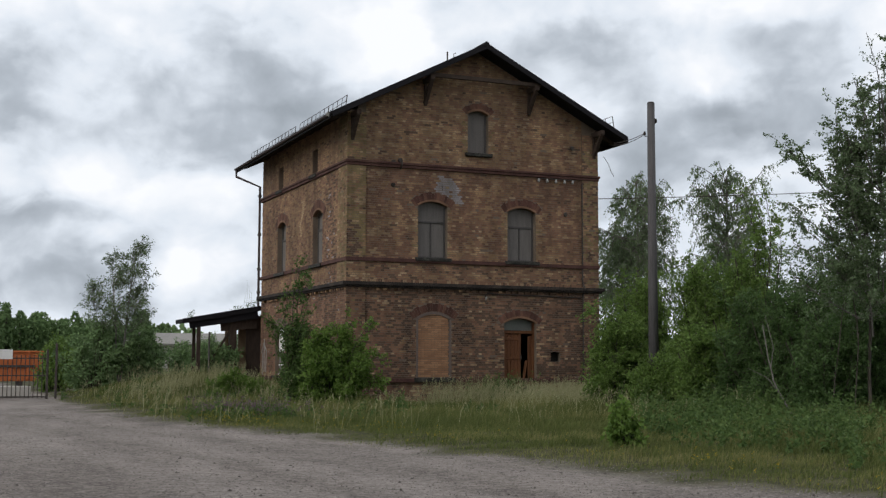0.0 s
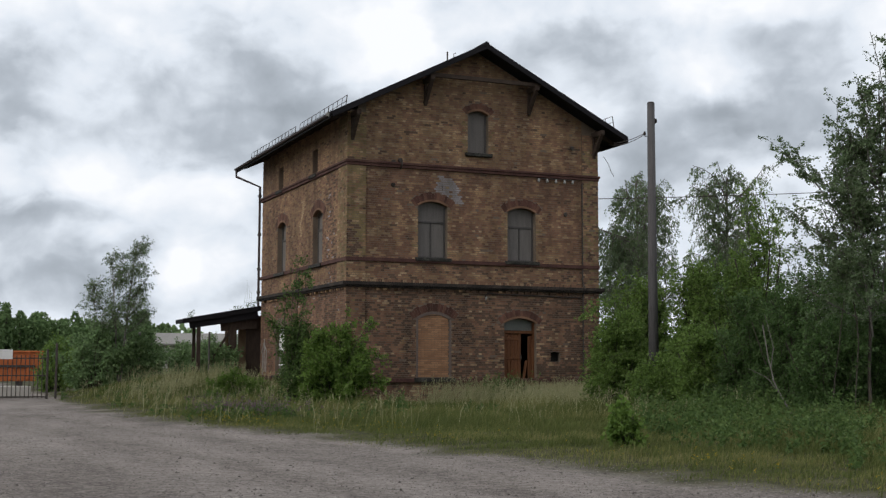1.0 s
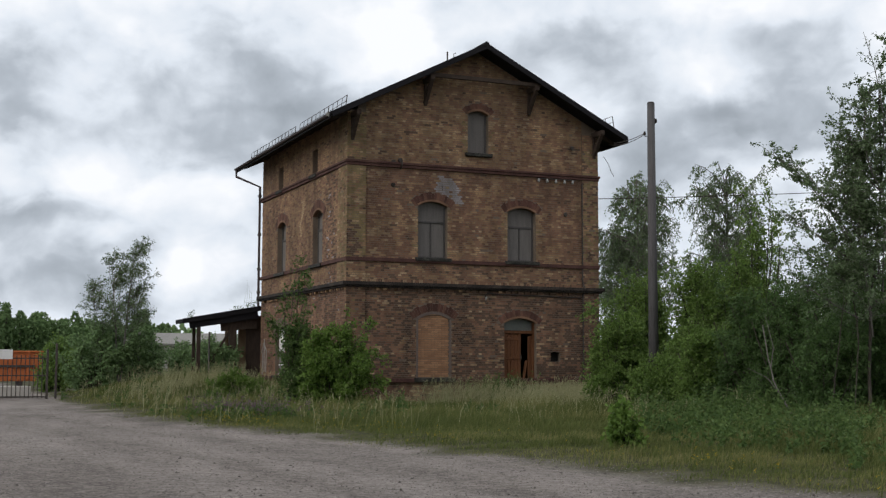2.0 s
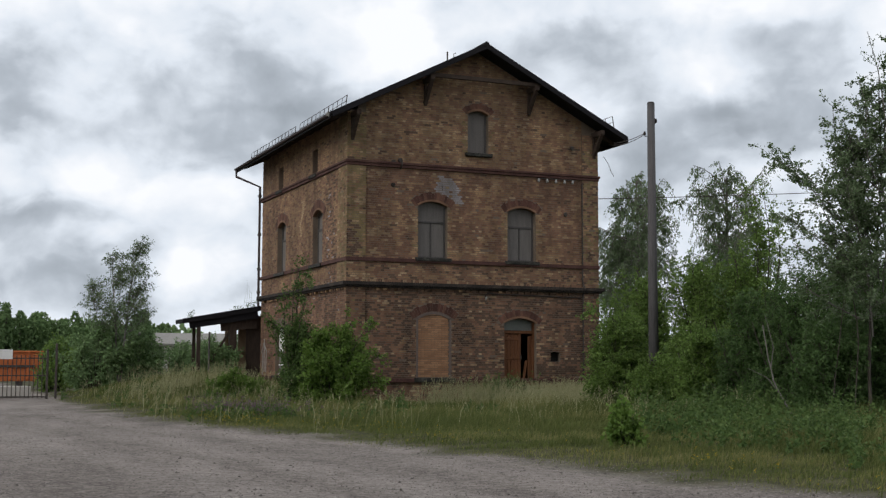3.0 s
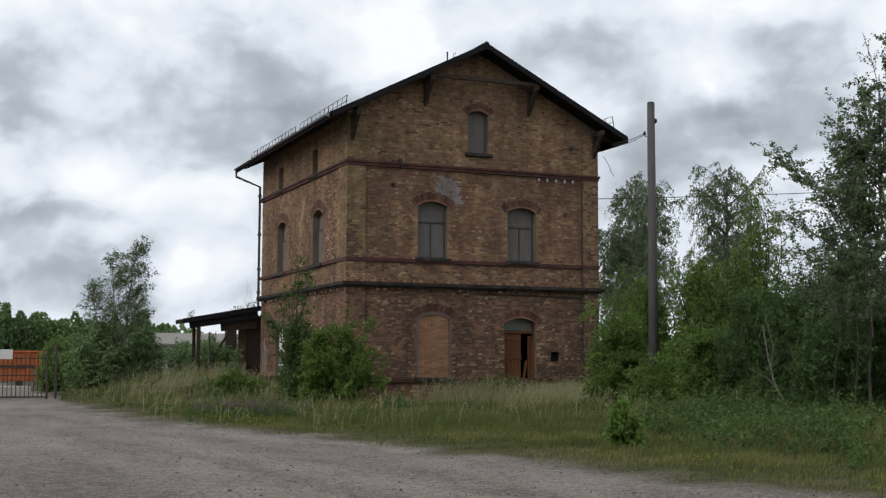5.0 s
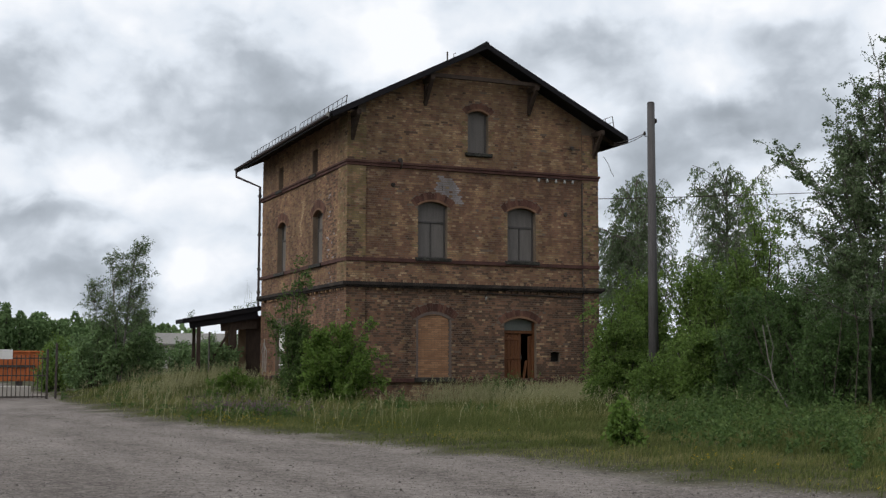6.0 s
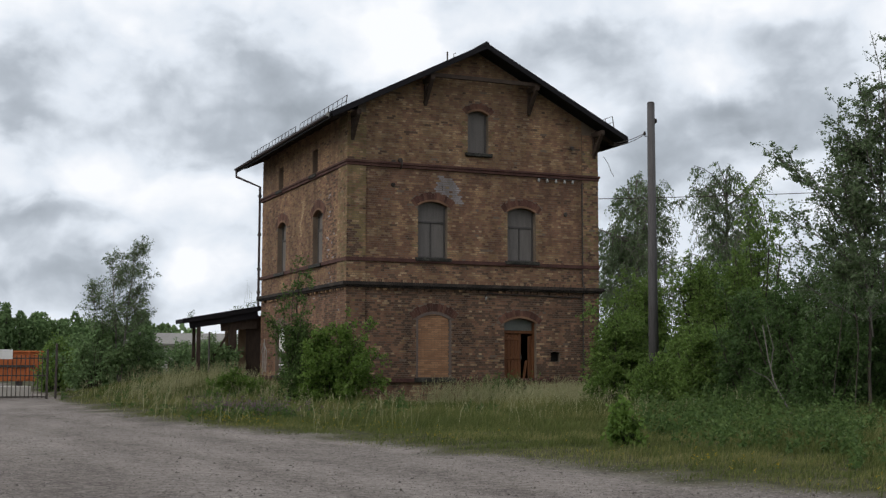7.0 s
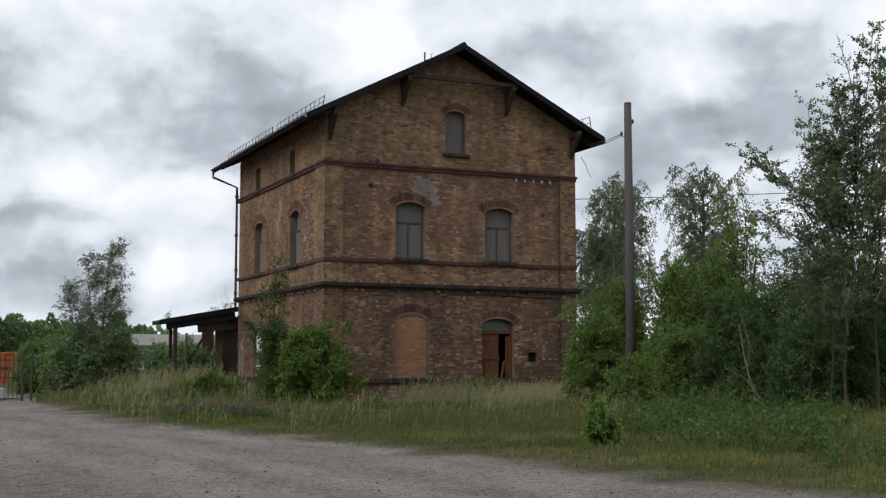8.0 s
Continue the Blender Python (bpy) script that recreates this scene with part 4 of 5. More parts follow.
GRASS_DRY = leaf_material("grass_straw", [(0.120, 0.132, 0.042), (0.175, 0.178, 0.064), (0.240, 0.228, 0.100)], 0.65, 0.35, 0.4)
GRASS_PALE = leaf_material("grass_pale_straw", [(0.218, 0.224, 0.115), (0.322, 0.316, 0.172), (0.425, 0.402, 0.241)], 0.65, 0.35, 0.5)
YELLOW_BLOOM = leaf_material("bloom_yellow", [(0.312, 0.229, 0.016), (0.437, 0.333, 0.031)], 0.6, 0.3, 2)
PURPLE_BLOOM = leaf_material("bloom_purple", [(0.10, 0.055, 0.085), (0.17, 0.10, 0.14), (0.24, 0.17, 0.20)], 0.6, 0.3, 2)
BARK_PALE = material("bark_pale", [(0.05, 0.045, 0.038), (0.13, 0.12, 0.105), (0.23, 0.215, 0.19)], 5, 0.9, 0.4, 40, stretch=(1, 1, 0.5))
BARK_DARK = material("bark_dark", [(0.022, 0.018, 0.014), (0.05, 0.042, 0.033), (0.08, 0.068, 0.055)], 5, 0.9, 0.4, 40, stretch=(1, 1, 0.4))
YAW = 23.209


def unit(a):
    return a / np.maximum(np.linalg.norm(a, axis=-1, keepdims=True), 1e-9)


def quads_mesh(name, verts, quads, mats, midx=None):
    """A mesh of four-cornered faces, from arrays."""
    me = bpy.data.meshes.new(name)
    verts, quads = np.asarray(verts, np.float32), np.asarray(quads, np.int32)
    me.vertices.add(len(verts))
    me.vertices.foreach_set("co", verts.ravel())
    me.loops.add(quads.size)
    me.loops.foreach_set("vertex_index", quads.ravel())
    me.polygons.add(len(quads))
    me.polygons.foreach_set("loop_start", np.arange(len(quads), dtype=np.int32) * 4)
    me.polygons.foreach_set("loop_total", np.full(len(quads), 4, dtype=np.int32))
    for m in mats:
        me.materials.append(m)
    if midx is not None:
        me.polygons.foreach_set("material_index", np.asarray(midx, np.int32))
    me.update(calc_edges=True)
    me.validate()
    return me


def leaf_quads(pos, way, size, rs, wide=0.32, droop=0.3):
    """Pointed, slightly folded leaves at the given places."""
    n = len(pos)
    L = size * rs.uniform(0.65, 1.25, (n, 1))
    d = unit(unit(way) * 0.8 + rs.normal(0, 0.55, (n, 3)) - np.array([0, 0, droop]))
    s = unit(np.cross(d, rs.normal(0, 1, (n, 3))))
    up = np.cross(s, d)
    v = np.stack([pos, pos + d * L * 0.45 + s * L * wide + up * L * 0.08, pos + d * L, pos + d * L * 0.45 - s * L * wide + up * L * 0.08], 1)
    return v.reshape(-1, 3), np.arange(n * 4).reshape(-1, 4)


def tube_quads(points, radii, sides):
    """A tapered, bent stem as rings joined by quads."""
    pts = np.asarray(points, float)
    tang = unit(np.gradient(pts, axis=0))
    ref = np.array([0.31, 0.92, 0.23])
    a = unit(np.cross(tang, ref))
    b = np.cross(tang, a)
    ang = np.arange(sides) * TAU / sides
    v = pts[:, None, :] + np.asarray(radii)[:, None, None] * (a[:, None, :] * np.cos(ang)[None, :, None] + b[:, None, :] * np.sin(ang)[None, :, None])
    q = []
    for i in range(len(pts) - 1):
        for k in range(sides):
            q.append((i * sides + k, i * sides + (k + 1) % sides, (i + 1) * sides + (k + 1) % sides, (i + 1) * sides + k))
    return v.reshape(-1, 3), np.array(q)


class Growth:
    """Gathers wood and leaves for one mesh."""

    def __init__(self):
        self.v, self.q, self.m, self.n = [], [], [], 0

    def add(self, vq, m):
        v, q = vq
        self.v.append(v)
        self.q.append(q + self.n)
        self.m.append(np.full(len(q), m))
        self.n += len(v)

    def mesh(self, name, mats):
        return quads_mesh(name, np.concatenate(self.v), np.concatenate(self.q), mats, np.concatenate(self.m))


def bent(p, q, rs, sag=0.0, wob=0.06, n=6):
    p, q = np.asarray(p, float), np.asarray(q, float)
    t = np.linspace(0, 1, n)[:, None]
    L = np.linalg.norm(q - p)
    mid = rs.normal(0, wob * L, 3)
    return p + (q - p) * t + mid * (t * (1 - t) * 4) + np.array([0, 0, -sag * L]) * t ** 2


def limb_mesh(name, start, end, spread, twigs, per_twig, leaf, rs, mats, radius=0.03, twig_len=0.5, sag=0.0, droop=0.3, wide=0.32, lo=0.25, hang=0.0, bare=0.2, clump=0.0):
    """One bough about its own foot: a bent stem, side shoots all round it and leaves along the shoots."""
    g = Growth()
    end = np.asarray(end, float) - np.asarray(start, float)
    axis = bent((0, 0, 0), end, rs, sag)
    g.add(tube_quads(axis, np.linspace(radius, radius * 0.25, len(axis)), 5), 0)
    L = np.linalg.norm(end)
    P, Dr = [], []
    for k in range(twigs):
        t = lo + (1 - lo) * rs.random() ** 0.8
        i = min(int(t * (len(axis) - 1)), len(axis) - 2)
        f = t * (len(axis) - 1) - i
        p = axis[i] * (1 - f) + axis[i + 1] * f
        out = unit(rs.normal(0, 1, 3) * np.array([1, 1, 0.8]) + unit(end) * 0.7)
        tl = twig_len * rs.uniform(0.5, 1.2) * (1.15 - 0.5 * t) + spread * rs.random() * (1.1 - 0.6 * t)
        q = p + out * tl + np.array([0, 0, -hang * tl])
        w = bent(p, q, rs, hang * 0.3 + 0.05, 0.08, 4)
        g.add(tube_quads(w, np.linspace(radius * 0.28, 0.003, 4), 3), 0)
        m = max(3, int(per_twig * rs.uniform(0.6, 1.4)))
        s = bare + (1 - bare) * rs.random(m)
        j = np.minimum((s * 3).astype(int), 2)
        fr = (s * 3 - j)[:, None]
        at = w[j] * (1 - fr) + w[j + 1] * fr
        P.append(at + rs.normal(0, leaf * (0.5 + clump), (m, 3)))
        Dr.append(np.repeat((w[3] - w[0])[None], m, 0))
    g.add(leaf_quads(np.concatenate(P), np.concatenate(Dr), leaf, rs, wide, droop), 1)
    return g.mesh(name, mats)


SWAYING = []


def sway(ob, amount, pace, lean=(), seed=0.0):
    """Notes a bough that the wind moves about its foot."""
    SWAYING.append((ob, amount, pace, lean, seed))


def plant(name, label, category, at, stems, boughs, rs, bark, leafmat, group="", wind=1.0, size=1.0, **kw):
    """A tree or shrub: stems as trunk parts, boughs as leafy parts. Local x runs across the view, y away from the eye."""
    root = thing(name, label, category, (at[0], at[1], height(at[0], at[1]) - 0.03), group)
    root.rotation_euler = (0, 0, radians(-YAW))
    root.scale = (size, size, size)
    for pts, r0, r1, *own in stems:
        pts = np.asarray(pts, float)
        t = np.linspace(0, 1, len(pts))
        tt = np.linspace(0, 1, 14)
        p = np.stack([np.interp(tt, t, pts[:, k]) for k in range(3)], 1)
        p[1:-1] += rs.normal(0, r0 * 0.25, (12, 3)) * np.array([1, 1, 0.2])
        g = Growth()
        g.add(tube_quads(p, np.linspace(r0, r1, 14), 8), 0)
        me = g.mesh("trunk", own or [bark])
        me.polygons.foreach_set("use_smooth", np.ones(len(me.polygons), dtype=bool))
        part("trunk", me, None, root)
    for k, b in enumerate(boughs):
        spec = dict(kw)
        spec.update(b[2] if len(b) > 2 else {})
        lean = spec.pop("lean", ())
        amount = spec.pop("wind", wind)
        me = limb_mesh("bough", b[0], b[1], rs=rs, mats=[bark, spec.pop("mat", leafmat)], **spec)
        ob = part("bough", me, None, root)
        ob.location = b[0]
        sway(ob, amount, rs.uniform(0.8, 1.5), lean, rs.uniform(0, 90))
    return root


def mound(rs, n, cx, rx, ry, z0, z1, foot=None, top=0.55):
    """Boughs that fan out to fill a rounded shrub."""
    out = []
    for k in range(n):
        a = rs.uniform(0, TAU)
        e = rs.uniform(0.0, 1.0)
        r = math.sqrt(max(0.0, 1 - (max(0, e - top) / (1 - top)) ** 2)) * rs.uniform(0.45, 0.95)
        end = (cx + rx * r * math.cos(a), ry * r * math.sin(a), z0 + (z1 - z0) * e)
        f = foot if foot is not None else cx
        out.append(((f + rs.normal(0, 0.08) + 0.35 * (end[0] - f) * rs.random(), end[1] * 0.3, max(0.05, end[2] * 0.35 * rs.random())), end))
    return out


# ---- trees and shrubs ----
rs = np.random.RandomState(11)

# far birches behind the shrubs, with hanging twigs
def far_birch(at, tall, wide, label, seed):
    r = np.random.RandomState(seed)
    boughs = []
    for k in range(44):
        h = tall * r.uniform(0.25, 0.93)
        a = r.uniform(0, TAU)
        reach = wide * math.sqrt(max(0.08, 1 - ((h / tall - 0.58) / 0.44) ** 2)) * r.uniform(0.35, 1.05)
        boughs.append(((0, 0, h * 0.92), (reach * math.cos(a), reach * math.sin(a), h + 0.12 * tall * r.random())))
    boughs.append(((0, 0, tall * 0.8), (0.2, 0, tall)))
    boughs.append(((0, 0, tall * 0.75), (-0.5, 0.2, tall * 0.96)))
    return plant("birch_tree", label, "tree", at, [([(0, 0, 0), (0.1, 0, tall * 0.4), (0, 0, tall * 0.95)], 0.16, 0.03)], boughs, r, BARK_PALE, LEAF_BIRCH,
                 "birches behind the house", 1.3, spread=0.6, twigs=26, per_twig=19, leaf=0.12, twig_len=0.8, radius=0.04, hang=0.9, droop=0.9, wide=0.26, lo=0.2)


far_birch((19.15, 11.64), 11.00, 3.20, "slender grey-green birch with hanging twigs behind the shrubs", 3)
far_birch((22.78, 9.22), 11.20, 2.60, "grey-green birch bent by the wind behind the shrubs", 4)
far_birch((20.20, 14.38), 8.80, 1.80, "low grey-green birch standing between taller ones", 5)

# bright shrubs round the pole
def maple_shrub(at, rx, tall, label, seed, n=30, extra=()):
    r = np.random.RandomState(seed)
    stems = [([(0.1 * k, 0, 0), (0.25 * k, 0.1, tall * 0.4), (0.45 * k, 0.1, tall * 0.75)], 0.045, 0.015) for k in (-1.5, 0, 1.4)]
    return plant("maple_shrub", label, "shrub", at, stems, mound(r, n, 0, rx, rx * 0.8, 0.5, tall) + [((r.uniform(-0.4, 0.4) * rx, 0, tall * 0.5), (r.uniform(-0.9, 0.9) * rx, r.uniform(-0.3, 0.3), tall * r.uniform(0.9, 1.12)), dict(twigs=14)) for _ in range(5)] + list(extra), r, BARK_DARK, LEAF_ACACIA, "shrubs round the pole", 1.4,
                 spread=0.5, twigs=34, per_twig=22, leaf=0.082, twig_len=0.42, radius=0.02, droop=0.5, wide=0.3, lo=0.3)


maple_shrub((6.03, -8.15), 1.00, 2.90, "bright green leafy shrub hiding the foot of the pole", 21, 40)
maple_shrub((5.84, -10.97), 1.00, 1.25, "rounded bright green shrub in front of the pole", 24, 36)
maple_shrub((7.77, -10.22), 1.31, 4.36, "broad bright green shrub beside the pole", 22, 56)
maple_shrub((8.59, -10.89), 0.82, 4.71, "light green shrub with upright shoots", 25, 30)
maple_shrub((8.83, -11.34), 0.60, 5.93, "tall light green sapling above the shrubs", 23, 20)
maple_shrub((5.75, -12.90), 0.70, 2.20, "low bright green shrub at the thicket's edge", 26, 26)
maple_shrub((9.20, -4.60), 1.10, 4.40, "green shrub growing beside the house wall", 27, 34)
maple_shrub((11.90, -6.16), 1.63, 4.69, "green shrub behind the pole", 28, 34)

# the aspen on the verge: leaning stems, fluttering leaves
LEAN = (0.0, 0.0, -0.5, -1.0, -1.3, -1.45, -1.5, -1.45, -1.45, -1.4, -1.3, -1.2, -1.1, -0.95, -1.35, -1.4, -1.3)
aspen_boughs = [
    ((1.30, 0.0, 2.9), (-0.15, 0.2, 5.0), dict(twigs=46, lean=LEAN, lo=0.3)),
    ((1.35, 0.0, 2.8), (0.4, -0.3, 4.5), dict(twigs=40, lean=LEAN)),
    ((1.35, 0.1, 2.7), (-0.05, 0.1, 3.9), dict(twigs=30, lean=LEAN)),
    ((1.45, 0.0, 2.6), (0.75, 0.3, 4.7), dict(twigs=34, lean=LEAN)),
    ((1.45, 0.0, 2.4), (0.1, 0.0, 3.3), dict(twigs=28)),
    ((1.6, 0.2, 3.6), (1.05, 0.3, 5.9), dict(twigs=34)),
    ((1.75, 0.1, 4.6), (1.55, 0.0, 7.2), dict(twigs=30, per_twig=9)),
    ((1.75, 0.0, 4.2), (1.15, -0.1, 5.3), dict(twigs=36)),
    ((1.8, 0.0, 3.8), (1.35, 0.2, 6.4), dict(twigs=40)),
    ((1.8, 0.0, 3.6), (2.3, -0.2, 6.2), dict(twigs=40)),
    ((1.8, 0.0, 3.0), (2.6, 0.3, 5.0), dict(twigs=40)),
    ((1.8, 0.0, 4.8), (2.2, 0.1, 7.4), dict(twigs=30)),
    ((1.6, 0.0, 2.6), (1.1, -0.4, 4.2), dict(twigs=44)),
    ((1.7, 0.0, 2.4), (1.9, -0.5, 4.4), dict(twigs=50)),
    ((1.6, 0.0, 2.2), (0.9, 0.5, 3.6), dict(twigs=44)),
    ((1.7, 0.0, 2.2), (2.2, 0.5, 3.9), dict(twigs=44)),
    ((1.5, 0.0, 2.0), (0.6, -0.2, 3.0), dict(twigs=40)),
    ((1.7, 0.2, 3.4), (1.5, 0.3, 5.2), dict(twigs=60)),
    ((1.6, 0.1, 3.4), (1.0, 0.0, 5.5), dict(twigs=44)),
    ((1.7, 0.1, 3.6), (1.3, 0.3, 5.0), dict(twigs=50)),
    ((1.8, 0.1, 4.2), (1.6, 0.1, 6.1), dict(twigs=50)),
    ((1.5, 0.1, 3.0), (0.95, -0.3, 4.6), dict(twigs=44)),
    ((1.9, 0.1, 4.2), (2.2, 0.0, 6.6), dict(twigs=50)),
    ((1.6, 0.1, 2.6), (1.3, 0.1, 4.0), dict(twigs=54)),
    ((1.9, 0.1, 3.2), (2.1, -0.2, 5.2), dict(twigs=60)),
    ((1.9, 0.2, 3.2), (1.9, 0.2, 5.6), dict(twigs=60)),
    ((1.7, 0.2, 2.6), (1.4, 0.4, 4.4), dict(twigs=60)),
    ((1.6, 0.2, 2.2), (0.4, 0.5, 3.7), dict(twigs=26)),
    ((1.4, 0.2, 1.9), (0.2, 0.4, 2.7), dict(twigs=28)),
    ((2.0, 0.2, 2.8), (2.5, 0.4, 4.4), dict(twigs=60)),
    ((2.0, 0.0, 2.2), (2.5, -0.3, 3.4), dict(twigs=60)),
    ((1.8, 0.0, 4.4), (1.9, 0.2, 6.6), dict(twigs=50)),
    ((1.5, 0.0, 1.6), (1.2, -0.4, 3.1), dict(twigs=60)),
]
plant("aspen_tree", "tall aspen with fluttering grey-green leaves and leaning pale stems", "tree", (3.93, -18.72),
      [([(0.1, 0, 0), (-0.08, 0, 0.35), (-0.30, 0, 0.75), (-0.40, 0, 1.2), (-0.46, 0.1, 1.8)], 0.02, 0.009), ([(-0.20, 0, 0.55), (-0.42, 0, 0.85), (-0.75, 0.1, 1.02)], 0.009, 0.004), ([(-0.36, 0, 1.0), (-0.30, 0, 1.4), (-0.42, 0.1, 2.0)], 0.009, 0.004),
       ([(1.1, 0, 0), (1.25, 0, 1.6), (1.05, 0, 3.1), (0.6, 0, 4.0)], 0.012, 0.006, BARK_DARK), ([(1.5, 0.3, 0), (1.55, 0.3, 2.0), (1.8, 0.2, 4.2), (1.75, 0, 6.4)], 0.035, 0.008, BARK_DARK),
       ([(0.75, 0.2, 0), (0.85, 0.1, 1.0), (1.0, 0, 2.3)], 0.014, 0.006, BARK_DARK), ([(2.2, 0.5, 0), (2.1, 0.3, 2.5), (2.4, 0.2, 4.6)], 0.03, 0.008, BARK_DARK)],
      aspen_boughs, np.random.RandomState(31), BARK_PALE, LEAF_BIRCH, "", 1.6, size=1.22, spread=0.42, twigs=34, per_twig=34, leaf=0.046, twig_len=0.36, radius=0.018, droop=0.5, wide=0.42, lo=0.15)

# dark thicket under and behind the aspen
THICKET = (((6.23, -14.38), 1.15, 3.11, 34), ((6.33, -15.83), 1.05, 3.04, 34), ((7.37, -15.53), 1.28, 3.71, 44), ((6.74, -17.68), 1.19, 3.22, 40), ((9.66, -15.52), 1.61, 4.13, 44), ((8.24, -17.82), 1.30, 3.79, 40),
           ((9.81, -8.44), 1.69, 4.44, 36), ((11.04, -10.45), 2.04, 4.19, 44), ((11.80, -12.38), 2.08, 4.49, 44), ((5.34, -18.35), 0.85, 2.30, 24), ((15.19, -12.15), 2.58, 4.73, 40))
for k, (at, rx, tall, n) in enumerate(THICKET):
    r = np.random.RandomState(41 + k)
    plant("willow_shrub", "dense dark green willow thicket on the verge", "shrub", at,
          [([(0.15 * j, 0.1, 0), (0.3 * j, 0.1, tall * 0.4), (0.5 * j, 0, tall * 0.8)], 0.03, 0.01) for j in (-2, -0.7, 0.6, 1.8)],
          mound(r, n, 0, rx, rx * 0.8, 0.55, tall) + [((r.uniform(-0.4, 0.4) * rx, 0, tall * 0.5), (r.uniform(-0.9, 0.9) * rx, r.uniform(-0.3, 0.3), tall * r.uniform(0.95, 1.15)), dict(twigs=12)) for _ in range(5)], r, BARK_DARK, LEAF_DARK, "thicket under the aspen", 0.9,
          spread=0.45, twigs=32, per_twig=22, leaf=0.078, twig_len=0.4, radius=0.016, droop=0.4, wide=0.26, lo=0.3)

# elder in front of the house corner, with a taller sapling in it
r = np.random.RandomState(61)
plant("elder_bush", "rounded bright green elder bush against the house corner", "bush", (-1.70, -3.56),
      [([(0.15 * j, 0, 0), (0.3 * j, 0, 0.7), (0.5 * j, 0, 1.4)], 0.03, 0.012) for j in (-1.5, 0, 1.5)],
      mound(r, 50, 0.05, 1.42, 1.0, 0.15, 2.35, top=0.35) + [((0.3, 0, 0.8), (1.2, 0, 2.5), dict(twigs=14)), ((0, 0, 1.0), (0.5, 0, 2.8), dict(twigs=14)), ((0.3, 0, 0.6), (1.5, 0, 1.5), dict(twigs=18)), ((0.3, 0, 0.5), (1.55, 0, 0.8))], r, BARK_DARK, LEAF_ELDER, "", 0.7, size=1.06, spread=0.3, twigs=28, per_twig=15, leaf=0.095, twig_len=0.3, radius=0.016, droop=0.5, wide=0.33, lo=0.3)
r = np.random.RandomState(62)
tall_b = mound(r, 32, 0.05, 0.95, 0.8, 0.4, 2.6) + [((0, 0, 1.2), (0.1, 0, 4.0)), ((0, 0, 1.5), (0.15, 0.1, 4.5), dict(twigs=18)), ((0, 0, 1.3), (-0.25, 0, 3.4)), ((0, 0, 1.2), (0.4, 0, 3.3)),
                                                 ((0, 0, 1.2), (-1.0, 0, 2.75), dict(twigs=20)), ((0, 0, 1.0), (-0.7, 0.1, 2.4)), ((0, 0, 2.2), (0.25, 0, 4.3), dict(twigs=16))]
plant("maple_sapling", "tall dark green sapling growing through the elder", "shrub", (-2.54, -2.38), [([(0, 0, 0), (0.05, 0, 1.6), (0.12, 0, 4.2)], 0.04, 0.01)],
      tall_b, r, BARK_DARK, LEAF_WEED, "", 0.9, size=1.05, spread=0.25, twigs=24, per_twig=13, leaf=0.085, twig_len=0.28, radius=0.015, droop=0.5, wide=0.34, lo=0.25)
r = np.random.RandomState(63)
plant("elder_bush", "low broad elder bush before the porch", "bush", (-3.30, 1.83), [([(0, 0, 0), (0.1, 0, 0.6)], 0.02, 0.01)],
      mound(r, 36, 0, 1.9, 0.9, 0.2, 1.3, top=0.3), r, BARK_DARK, LEAF_ELDER, "", 0.6, size=0.72, spread=0.25, twigs=20, per_twig=12, leaf=0.1, twig_len=0.25, radius=0.012, droop=0.4, wide=0.34, lo=0.3)

# young birch and its undergrowth by the gate
r = np.random.RandomState(71)
bb = []
for foot, tip, n, reach in (((0.1, 0, 1.0), (0.50, 0.1, 6.0), 26, 0.95), ((-0.2, 0.1, 1.0), (-0.55, 0.2, 5.5), 22, 0.95), ((-0.4, 0, 0.8), (-1.45, 0.1, 4.2), 16, 0.85)):
    p, q = Vector(foot), Vector(tip)
    for k in range(n):
        t = 0.25 + 0.72 * k / n
        a = r.uniform(0, TAU)
        c = p.lerp(q, t)
        w = reach * (1.12 - t) * r.uniform(0.6, 1.25)
        bb.append((tuple(c), (c.x + w * math.cos(a) + 0.25, c.y + w * math.sin(a), c.z + 0.25 + 0.55 * r.random())))
    bb.append((tuple(p.lerp(q, 0.7)), tuple(q), dict(twigs=16)))
bb += [((0, 0, 2.0), (-1.75, 0.3, 3.6), dict(twigs=14)), ((0, 0, 2.4), (-1.5, 0, 4.4), dict(twigs=12)), ((0.2, 0, 2.5), (1.5, 0, 4.3), dict(twigs=14)), ((0.2, 0, 2.2), (1.4, 0, 3.4)), ((0.3, 0, 3.0), (1.4, 0.1, 4.9), dict(twigs=12))]
plant("birch_tree", "young grey-green birch on the verge near the gate", "tree", (-5.63, 13.02), [([(0, 0, 0), (0.2, 0, 2.5), (0.45, 0.1, 5.6)], 0.06, 0.01), ([(-0.05, 0, 0), (-0.25, 0, 2.5), (-0.5, 0.2, 5.1)], 0.05, 0.01)], bb, r, BARK_PALE, LEAF_BIRCH, "", 1.5,
      size=1.00, spread=0.35, twigs=17, per_twig=10, leaf=0.085, twig_len=0.45, radius=0.016, hang=0.2, droop=0.6, wide=0.26, lo=0.2)
